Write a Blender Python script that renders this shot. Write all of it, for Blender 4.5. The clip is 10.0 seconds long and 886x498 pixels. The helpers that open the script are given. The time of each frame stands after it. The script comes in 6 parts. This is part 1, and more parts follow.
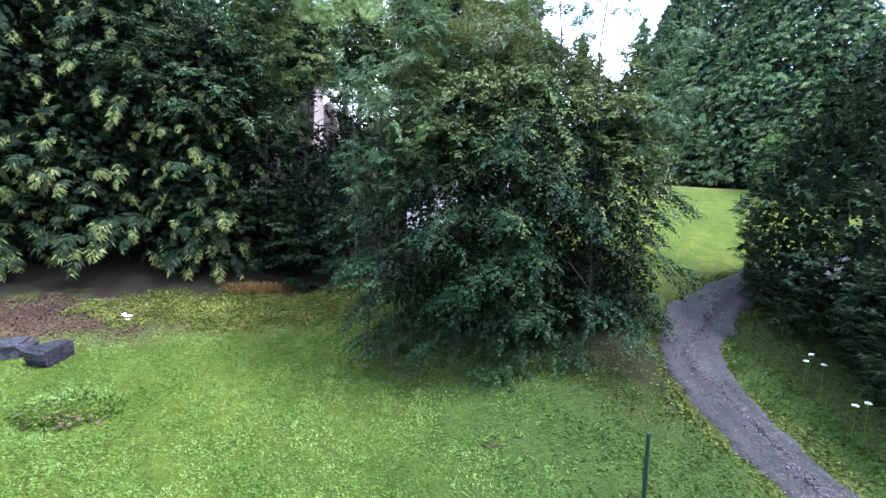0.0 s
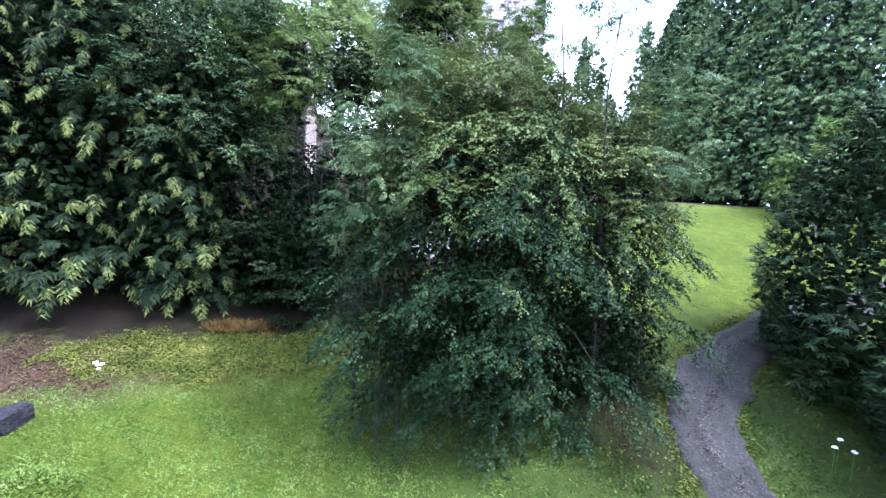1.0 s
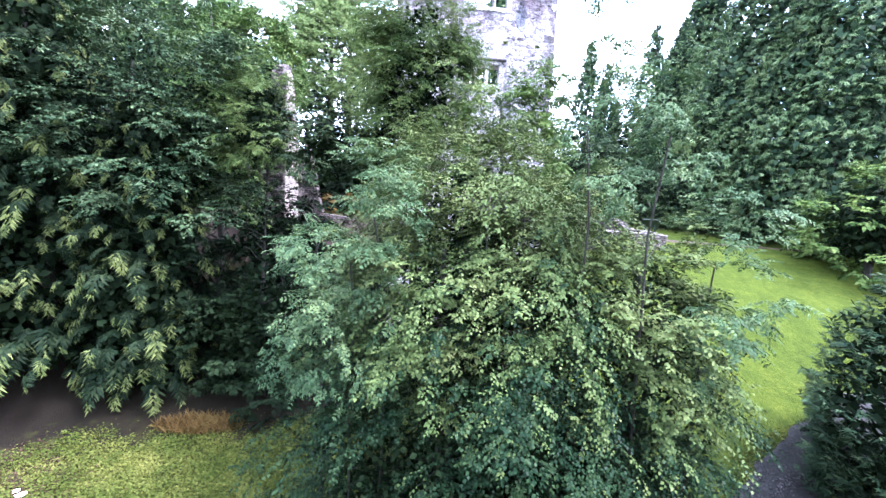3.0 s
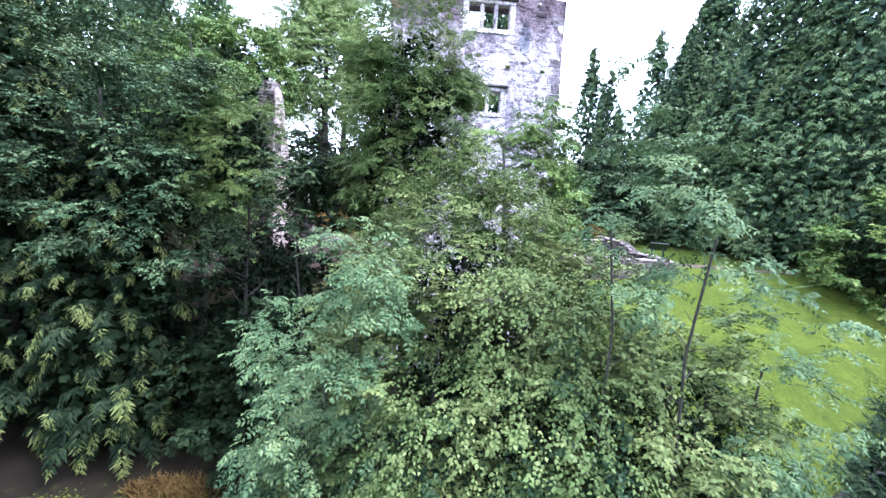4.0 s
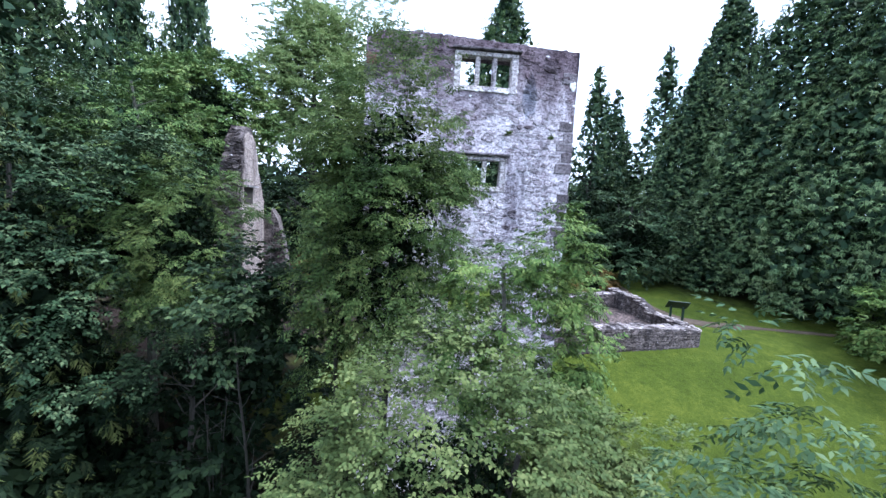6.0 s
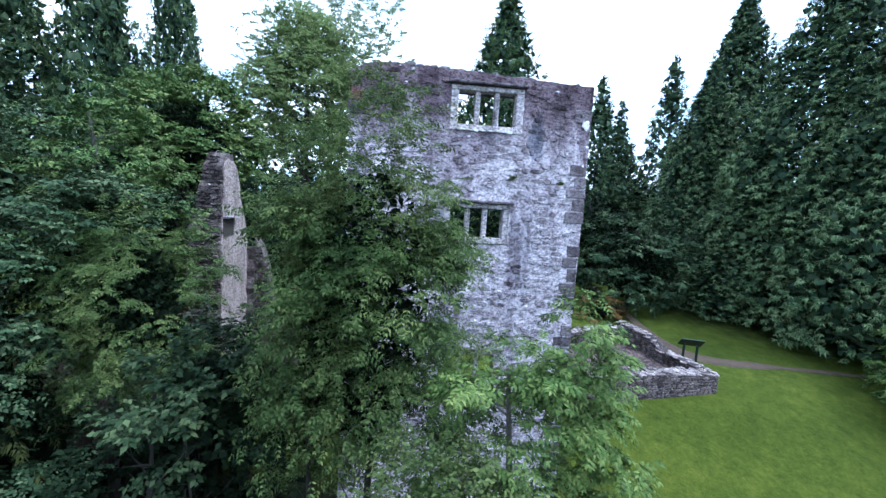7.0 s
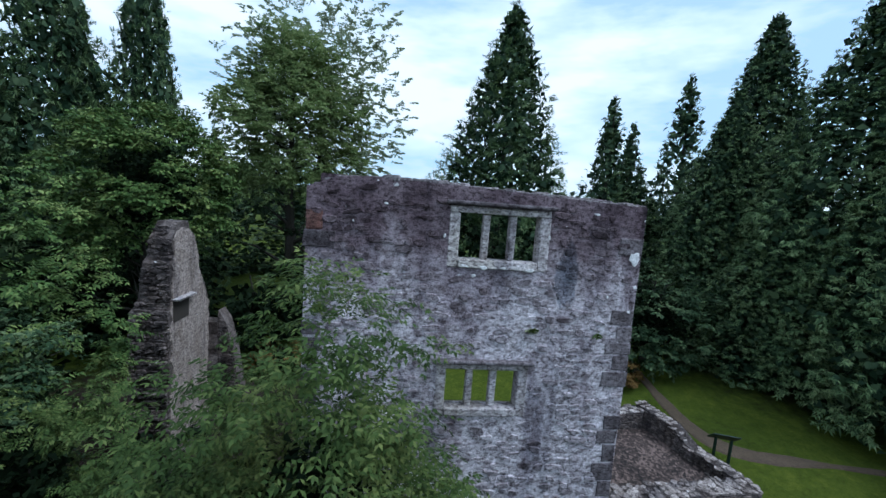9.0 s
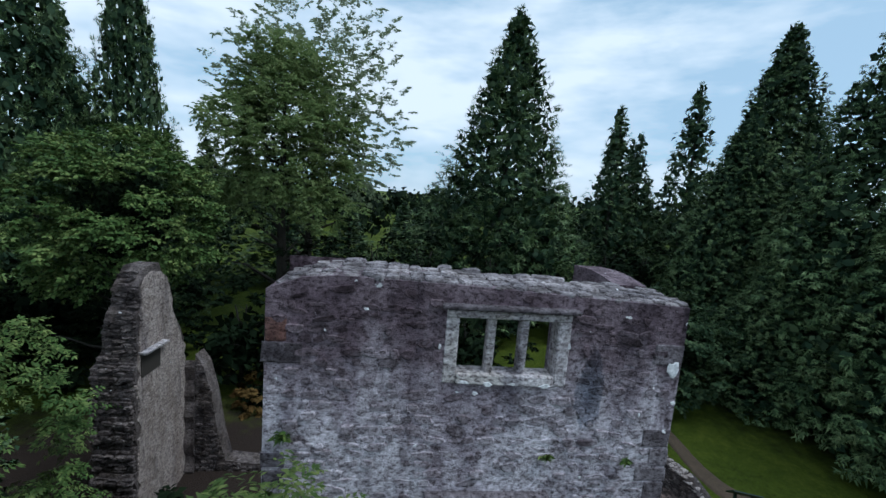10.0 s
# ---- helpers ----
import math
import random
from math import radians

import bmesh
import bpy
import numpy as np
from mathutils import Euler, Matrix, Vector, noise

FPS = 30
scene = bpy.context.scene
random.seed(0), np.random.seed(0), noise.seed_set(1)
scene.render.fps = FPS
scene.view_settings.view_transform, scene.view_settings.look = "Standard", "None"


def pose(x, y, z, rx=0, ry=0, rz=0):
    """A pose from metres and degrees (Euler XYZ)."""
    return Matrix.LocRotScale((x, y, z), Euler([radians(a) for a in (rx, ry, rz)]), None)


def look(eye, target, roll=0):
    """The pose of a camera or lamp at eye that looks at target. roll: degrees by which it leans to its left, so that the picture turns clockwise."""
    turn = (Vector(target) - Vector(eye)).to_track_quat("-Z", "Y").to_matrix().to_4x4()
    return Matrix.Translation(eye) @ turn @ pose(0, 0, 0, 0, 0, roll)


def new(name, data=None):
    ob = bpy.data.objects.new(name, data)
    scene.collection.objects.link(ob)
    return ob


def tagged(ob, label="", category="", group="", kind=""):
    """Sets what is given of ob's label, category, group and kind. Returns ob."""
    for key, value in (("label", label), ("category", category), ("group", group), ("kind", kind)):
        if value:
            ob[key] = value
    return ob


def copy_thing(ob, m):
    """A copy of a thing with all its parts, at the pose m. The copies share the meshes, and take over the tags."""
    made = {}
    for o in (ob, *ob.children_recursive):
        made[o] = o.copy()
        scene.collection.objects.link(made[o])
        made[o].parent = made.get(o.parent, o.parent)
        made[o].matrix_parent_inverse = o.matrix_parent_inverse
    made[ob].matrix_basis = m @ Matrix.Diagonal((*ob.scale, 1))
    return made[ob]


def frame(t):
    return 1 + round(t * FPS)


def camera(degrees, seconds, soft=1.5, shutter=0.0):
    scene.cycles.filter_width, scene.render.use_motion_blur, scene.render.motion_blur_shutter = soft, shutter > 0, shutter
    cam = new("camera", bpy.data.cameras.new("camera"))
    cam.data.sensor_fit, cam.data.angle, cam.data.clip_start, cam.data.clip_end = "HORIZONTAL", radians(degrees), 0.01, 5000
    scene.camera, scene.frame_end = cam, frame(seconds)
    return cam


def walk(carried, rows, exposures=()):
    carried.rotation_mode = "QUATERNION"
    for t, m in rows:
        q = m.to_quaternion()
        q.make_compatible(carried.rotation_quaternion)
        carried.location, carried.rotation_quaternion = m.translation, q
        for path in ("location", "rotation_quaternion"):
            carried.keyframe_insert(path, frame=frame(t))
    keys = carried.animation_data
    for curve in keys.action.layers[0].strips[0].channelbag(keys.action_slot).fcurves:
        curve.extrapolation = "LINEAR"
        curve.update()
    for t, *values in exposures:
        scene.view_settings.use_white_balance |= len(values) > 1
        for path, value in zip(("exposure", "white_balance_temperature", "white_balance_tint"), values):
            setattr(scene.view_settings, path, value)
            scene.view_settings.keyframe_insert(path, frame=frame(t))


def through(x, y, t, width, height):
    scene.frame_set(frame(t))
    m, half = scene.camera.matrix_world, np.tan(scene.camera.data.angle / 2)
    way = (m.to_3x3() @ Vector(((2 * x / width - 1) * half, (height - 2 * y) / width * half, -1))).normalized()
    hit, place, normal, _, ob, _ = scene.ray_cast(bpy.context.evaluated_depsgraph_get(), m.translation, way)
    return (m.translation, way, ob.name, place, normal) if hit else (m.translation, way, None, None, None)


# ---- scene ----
cam = camera(95.0, 10.0)
PATH = [
    (0, (-0.062, -0.471, 4.246), (0.12, 1.513, 4.076), 2.5),
    (0.5, (0.094, 0.083, 5.04), (0.274, 2.067, 4.86), 2.6),
    (1, (0.234, 0.645, 5.821), (0.413, 2.628, 5.631), 2.6),
    (1.5, (0.34, 1.22, 6.624), (0.522, 3.201, 6.418), 2.7),
    (2, (0.436, 1.893, 7.398), (0.618, 3.873, 7.183), 2.7),
    (2.5, (0.497, 2.597, 8.234), (0.684, 4.575, 8.004), 2.9),
    (4, (0.719, 4.766, 10.575), (0.915, 6.74, 10.32), 3.2),
    (4.5, (0.817, 5.507, 11.235), (1.014, 7.481, 10.982), 3.1),
    (5, (0.934, 6.23, 11.968), (1.13, 8.204, 11.714), 3.1),
    (5.5, (1.102, 6.985, 12.678), (1.295, 8.96, 12.428), 3.1),
    (7, (1.47, 9.505, 14.74), (1.665, 11.482, 14.507), 3.4),
    (7.5, (1.524, 10.377, 15.535), (1.724, 12.353, 15.298), 3.7),
    (8, (1.555, 11.205, 16.324), (1.759, 13.18, 16.084), 3.9),
    (8.5, (1.595, 12.058, 17.119), (1.802, 14.032, 16.875), 4.1),
    (9, (1.655, 12.911, 17.888), (1.862, 14.885, 17.64), 4.3),
    (9.5, (1.731, 13.793, 18.671), (1.937, 15.765, 18.416), 4.5),
    (10, (1.776, 14.609, 19.437), (1.984, 16.581, 19.173), 4.7),
]
EXPOSURES = [(0.0, 2.0, 5340, 20), (2.5, 2.38, 5360, 23), (4.5, 1.77, 5430, 21), (5.5, 1.22, 5400, 18), (7.5, 0.48, 4960, 11), (10.0, -0.8, 5520, 5)]


def glide(rows):
    return [(t, look(eye, target, roll)) for t, eye, target, roll in rows]


walk(cam, glide(PATH), EXPOSURES)

# ---- world and light ----
SUN_ELEVATION, SUN_TURN = 60.0, 114.0
world = bpy.data.worlds.new("sky")
scene.world = world
world.use_nodes = True
wn, wl = world.node_tree.nodes, world.node_tree.links
wn.clear()
w_out = wn.new("ShaderNodeOutputWorld")
w_back = wn.new("ShaderNodeBackground")
w_sky = wn.new("ShaderNodeTexSky")
w_sky.sky_type, w_sky.sun_disc = "NISHITA", False
w_sky.sun_elevation, w_sky.sun_rotation = radians(SUN_ELEVATION), radians(SUN_TURN)
w_sky.dust_density, w_sky.ozone_density = 1.5, 1.6
w_coord = wn.new("ShaderNodeTexCoord")
w_map = wn.new("ShaderNodeMapping")
w_map.inputs["Scale"].default_value = (1.0, 1.0, 3.4)
w_noise = wn.new("ShaderNodeTexNoise")
w_noise.inputs["Scale"].default_value = 2.3
w_noise.inputs["Detail"].default_value = 6.0
w_noise.inputs["Roughness"].default_value = 0.55
w_ramp = wn.new("ShaderNodeValToRGB")
w_ramp.color_ramp.elements[0].position, w_ramp.color_ramp.elements[0].color = 0.40, (0.2, 0.2, 0.2, 1)
w_ramp.color_ramp.elements[1].position, w_ramp.color_ramp.elements[1].color = 0.58, (1, 1, 1, 1)
w_mix = wn.new("ShaderNodeMixRGB")
w_mix.inputs["Color2"].default_value = (24.5, 25.6, 26.4, 1)
wl.new(w_coord.outputs["Generated"], w_map.inputs["Vector"])
wl.new(w_map.outputs["Vector"], w_noise.inputs["Vector"])
wl.new(w_noise.outputs["Fac"], w_ramp.inputs["Fac"])
wl.new(w_ramp.outputs["Color"], w_mix.inputs["Fac"])
w_haze = wn.new("ShaderNodeMixRGB")
w_haze.blend_type = "ADD"
w_haze.inputs["Fac"].default_value = 1.0
w_haze.inputs["Color2"].default_value = (8.0, 11.8, 14.2, 1)
wl.new(w_sky.outputs["Color"], w_haze.inputs["Color1"])
wl.new(w_haze.outputs["Color"], w_mix.inputs["Color1"])
wl.new(w_mix.outputs["Color"], w_back.inputs["Color"])
wl.new(w_back.outputs["Background"], w_out.inputs["Surface"])
w_back.inputs["Strength"].default_value = 0.062

sun_data = bpy.data.lights.new("sun", "SUN")
sun_data.energy, sun_data.angle, sun_data.color = 2.9, radians(20), (1.0, 0.98, 0.94)
sun = new("sun", sun_data)
_a, _e = radians(SUN_TURN), radians(SUN_ELEVATION)
sun.matrix_world = look((60 * math.sin(_a) * math.cos(_e), 60 * math.cos(_a) * math.cos(_e), 60 * math.sin(_e)), (0, 0, 0))
tagged(sun, kind="structure")

# ---- materials ----


def shader(name, rough=0.8):
    m = bpy.data.materials.new(name)
    m.use_nodes = True
    nodes, links = m.node_tree.nodes, m.node_tree.links
    b = nodes["Principled BSDF"]
    b.inputs["Roughness"].default_value = rough
    return m, nodes, links, b


def ramp_node(nodes, stops):
    r = nodes.new("ShaderNodeValToRGB")
    e = r.color_ramp.elements
    while len(e) < len(stops):
        e.new(0.5)
    for el, (p, c) in zip(e, stops):
        el.position, el.color = p, (*c, 1)
    return r


def noise_node(nodes, links, scale, detail=4.0, rough=0.55, vector=None):
    n = nodes.new("ShaderNodeTexNoise")
    n.inputs["Scale"].default_value, n.inputs["Detail"].default_value, n.inputs["Roughness"].default_value = scale, detail, rough
    if vector is not None:
        links.new(vector, n.inputs["Vector"])
    return n


def mix_node(nodes, links, kind, fac, a, b):
    m = nodes.new("ShaderNodeMixRGB")
    m.blend_type = kind
    for slot, v in (("Fac", fac), ("Color1", a), ("Color2", b)):
        if hasattr(v, "links"):
            links.new(v, m.inputs[slot])
        else:
            m.inputs[slot].default_value = v if slot == "Fac" else (*v, 1)
    return m.outputs["Color"]


def world_place(nodes):
    return nodes.new("ShaderNodeNewGeometry").outputs["Position"]


def bump(nodes, links, b, height, strength, distance=0.02):
    n = nodes.new("ShaderNodeBump")
    n.inputs["Strength"].default_value, n.inputs["Distance"].default_value = strength, distance
    links.new(height, n.inputs["Height"])
    links.new(n.outputs["Normal"], b.inputs["Normal"])


def leaf_material(name, dark, mid, light, rough=0.5, through=0.25, patch=0.6, vary=0.6):
    """Leaves: each leaf its own tint, whole boughs vary softly, some light comes through."""
    m, nodes, links, b = shader(name, rough)
    geo = nodes.new("ShaderNodeNewGeometry")
    r = ramp_node(nodes, [(0.0, dark), (0.5, mid), (1.0, light)])
    n = noise_node(nodes, links, patch, 3.0, 0.6, geo.outputs["Position"])
    add = nodes.new("ShaderNodeMath")
    add.operation = "MULTIPLY_ADD"
    links.new(geo.outputs["Random Per Island"], add.inputs[0])
    add.inputs[1].default_value = vary
    sub = nodes.new("ShaderNodeMath")
    sub.operation = "MULTIPLY_ADD"
    links.new(n.outputs["Fac"], sub.inputs[0])
    sub.inputs[1].default_value, sub.inputs[2].default_value = 1.4, -0.2 - 0.5 * vary
    links.new(sub.outputs[0], add.inputs[2])
    links.new(add.outputs[0], r.inputs["Fac"])
    links.new(r.outputs["Color"], b.inputs["Base Color"])
    b.inputs["Specular IOR Level"].default_value = 0.07
    t = nodes.new("ShaderNodeBsdfTranslucent")
    links.new(r.outputs["Color"], t.inputs["Color"])
    mx = nodes.new("ShaderNodeMixShader")
    mx.inputs["Fac"].default_value = through
    links.new(b.outputs["BSDF"], mx.inputs[1])
    links.new(t.outputs["BSDF"], mx.inputs[2])
    links.new(mx.outputs["Shader"], nodes["Material Output"].inputs["Surface"])
    return m


def bark_material(name, dark, light):
    m, nodes, links, b = shader(name, 0.9)
    p = world_place(nodes)
    mp = nodes.new("ShaderNodeMapping")
    mp.inputs["Scale"].default_value = (9, 9, 1.6)
    links.new(p, mp.inputs["Vector"])
    n = noise_node(nodes, links, 3.0, 6.0, 0.65, mp.outputs["Vector"])
    r = ramp_node(nodes, [(0.3, dark), (0.7, light)])
    links.new(n.outputs["Fac"], r.inputs["Fac"])
    links.new(r.outputs["Color"], b.inputs["Base Color"])
    bump(nodes, links, b, n.outputs["Fac"], 0.8, 0.03)
    return m


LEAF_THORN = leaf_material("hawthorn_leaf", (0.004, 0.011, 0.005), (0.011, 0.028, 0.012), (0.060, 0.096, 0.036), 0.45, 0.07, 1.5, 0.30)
LEAF_HAZEL = leaf_material("hazel_leaf", (0.030, 0.052, 0.018), (0.086, 0.118, 0.038), (0.210, 0.232, 0.085), 0.5, 0.18, 0.8, 0.4)
# paler young leaf for the upper boughs, partly painting light on the crown
LEAF_YOUNG_LIT = leaf_material("lit_young_hawthorn_leaf", (0.030, 0.052, 0.016), (0.080, 0.114, 0.036), (0.188, 0.214, 0.076), 0.45, 0.14, 0.8, 0.3)
LEAF_ASH = leaf_material("ash_leaf", (0.018, 0.036, 0.011), (0.066, 0.104, 0.030), (0.215, 0.250, 0.080), 0.45, 0.32, 0.7, 0.45)
# hazel leaf darkened, with the shade of the hollow put into its colour
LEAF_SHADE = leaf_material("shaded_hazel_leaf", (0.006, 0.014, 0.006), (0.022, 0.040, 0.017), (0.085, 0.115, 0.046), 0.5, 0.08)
LEAF_SAPLING = leaf_material("sapling_leaf", (0.028, 0.058, 0.028), (0.066, 0.112, 0.050), (0.190, 0.240, 0.098), 0.42, 0.16, 0.6, 0.45)
LEAF_MAPLE = leaf_material("maple_leaf", (0.010, 0.023, 0.011), (0.036, 0.066, 0.030), (0.150, 0.195, 0.092), 0.5, 0.08)
LEAF_CYPRESS = leaf_material("cypress_frond", (0.006, 0.013, 0.007), (0.014, 0.026, 0.012), (0.045, 0.060, 0.024), 0.6, 0.03, 0.9)
LEAF_CYPRESS_TIP = leaf_material("cypress_young_frond", (0.032, 0.048, 0.016), (0.102, 0.126, 0.038), (0.230, 0.245, 0.085), 0.6, 0.08, 0.9)
LEAF_CONIFER = leaf_material("conifer_frond", (0.028, 0.054, 0.023), (0.098, 0.154, 0.066), (0.25, 0.31, 0.145), 0.55, 0.06, 0.5)
LEAF_CONIFER_TIP = leaf_material("conifer_young_frond", (0.055, 0.094, 0.040), (0.15, 0.220, 0.094), (0.29, 0.355, 0.165), 0.55, 0.12, 0.5)
LEAF_THUJA_TIP = leaf_material("thuja_young_frond", (0.026, 0.052, 0.027), (0.068, 0.112, 0.058), (0.16, 0.20, 0.09), 0.55, 0.06, 0.6)
LEAF_PALE_POPLAR = leaf_material("pale_poplar_leaf", (0.14, 0.18, 0.105), (0.24, 0.29, 0.17), (0.34, 0.38, 0.24), 0.5, 0.5)
LEAF_THUJA = leaf_material("thuja_frond", (0.010, 0.022, 0.012), (0.028, 0.054, 0.028), (0.085, 0.120, 0.058), 0.55, 0.04, 0.6)
LEAF_POPLAR = leaf_material("poplar_leaf", (0.085, 0.135, 0.050), (0.185, 0.250, 0.092), (0.30, 0.35, 0.15), 0.5, 0.5)
LEAF_ROUND = leaf_material("round_tree_leaf", (0.024, 0.054, 0.015), (0.085, 0.140, 0.040), (0.23, 0.28, 0.09), 0.5, 0.12)
LEAF_LAUREL = leaf_material("laurel_leaf", (0.030, 0.062, 0.016), (0.085, 0.140, 0.036), (0.20, 0.25, 0.070), 0.45, 0.15)
# near-black leaf, its colour standing in for deep shade in crowns and hollows
LEAF_DARK = leaf_material("near_black_leaf", (0.003, 0.007, 0.003), (0.007, 0.014, 0.006), (0.019, 0.032, 0.012), 0.8, 0.02, 0.15)
LEAF_BRACKEN = leaf_material("rust_leaf", (0.07, 0.045, 0.015), (0.15, 0.09, 0.03), (0.20, 0.15, 0.05), 0.7, 0.15)
BLADE = leaf_material("grass_blade", (0.046, 0.086, 0.012), (0.090, 0.148, 0.026), (0.190, 0.245, 0.072), 0.6, 0.15, 0.8)
# two darker turf colours that paint shade round the hawthorn and on the bank
SHADE_CLOVER = leaf_material("shade_clover_leaf", (0.022, 0.048, 0.008), (0.048, 0.090, 0.014), (0.105, 0.152, 0.036), 0.6, 0.12, 0.8)
SHADE_BLADE = leaf_material("shade_grass_blade", (0.016, 0.034, 0.006), (0.036, 0.064, 0.011), (0.085, 0.118, 0.028), 0.6, 0.12, 0.8)
MOSS_LEAF = leaf_material("ground_cover_leaf", (0.036, 0.056, 0.010), (0.086, 0.104, 0.020), (0.185, 0.180, 0.045), 0.6, 0.12, 0.9)
LITTER_LEAF = leaf_material("fallen_leaf", (0.026, 0.016, 0.010), (0.066, 0.038, 0.026), (0.150, 0.092, 0.066), 0.8, 0.05, 0.9)
BARK = bark_material("bark", (0.012, 0.010, 0.008), (0.046, 0.040, 0.031))
BARK_PALE = bark_material("pale_bark", (0.06, 0.057, 0.046), (0.16, 0.15, 0.12))


# ---- the lie of the land ----
RISE_EAST = ((-60, -20, 0, 5, 6.5, 8, 11, 15, 20, 24.5, 26, 38, 60, 200, 4000), (-4, -2.4, -1.6, -0.75, -0.25, 0.45, 1.25, 2.9, 4.9, 6.5, 6.85, 7.7, 8.3, 9, 9))
RISE_WEST = ((-60, -20, 0, 5, 9.4, 14.9, 17.7, 22, 30, 38, 60, 200, 4000), (-4, -2.5, -2.2, -1.6, -1.05, 0, 0.5, 2.2, 7.2, 7.8, 8.3, 9, 9))


def ground_height(x, y):
    x, y = np.asarray(x, float), np.asarray(y, float)
    w = np.clip((x + 6) / 14, 0, 1)
    w = w * w * (3 - 2 * w)
    z = 0.0
    for dy, k in ((-1.2, 0.25), (0, 0.5), (1.2, 0.25)):
        z = z + k * ((1 - w) * np.interp(y + dy, *RISE_WEST) + w * np.interp(y + dy, *RISE_EAST))
    near = np.exp(-(((x - 2) / 22) ** 2 + ((y - 12) / 22) ** 2))
    return z + near * (0.06 * np.sin(1.1 * x + 0.5 * y) * np.sin(0.7 * y - 0.4 * x) + 0.03 * np.sin(2.7 * x) * np.sin(2.3 * y + 1.0))


def height_at(x, y):
    return float(ground_height(x, y))


def smooth(me, on=True):
    me.polygons.foreach_set("use_smooth", [on] * len(me.polygons))


def mesh_of(name, verts, faces, material=None, soft=False):
    me = bpy.data.meshes.new(name)
    me.from_pydata([tuple(v) for v in verts], [], faces)
    if material:
        me.materials.append(material)
    if soft:
        smooth(me)
    me.update()
    return me


def quads_mesh(name, corners, material):
    """corners: an array (n, k, 3), each row one small face of k corners."""
    n, k = corners.shape[:2]
    me = bpy.data.meshes.new(name)
    me.vertices.add(k * n)
    me.vertices.foreach_set("co", np.ascontiguousarray(corners, np.float32).ravel())
    me.loops.add(k * n)
    me.loops.foreach_set("vertex_index", np.arange(k * n, dtype=np.int32))
    me.polygons.add(n)
    me.polygons.foreach_set("loop_start", np.arange(0, k * n, k, dtype=np.int32))
    me.materials.append(material)
    me.update()
    me.validate()
    return me


def part(name, data, material, parent, label=""):
    """A bmesh or a mesh as one part under a thing, in the thing's own space."""
    if isinstance(data, bmesh.types.BMesh):
        me = bpy.data.meshes.new(name)
        data.to_mesh(me)
        data.free()
        me.materials.append(material)
    else:
        me = data
    ob = new(name, me)
    ob.parent = parent
    return tagged(ob, label=label)


def thing(name, place, label, category, group="", kind="", turn=0.0):
    ob = new(name)
    ob.matrix_world = pose(*place, 0, 0, turn)
    return tagged(ob, label=label, category=category, group=group, kind=kind)


def box(bm, lo, hi, jitter=0.0, rng=None):
    """A box; with jitter its corners wander."""
    v = []
    for x in (lo[0], hi[0]):
        for y in (lo[1], hi[1]):
            for z in (lo[2], hi[2]):
                d = rng.uniform(-jitter, jitter, 3) if jitter else (0, 0, 0)
                v.append(bm.verts.new((x + d[0], y + d[1], z + d[2])))
    for f in ((0, 1, 3, 2), (4, 6, 7, 5), (0, 4, 5, 1), (2, 3, 7, 6), (0, 2, 6, 4), (1, 5, 7, 3)):
        bm.faces.new([v[i] for i in f])
    return v


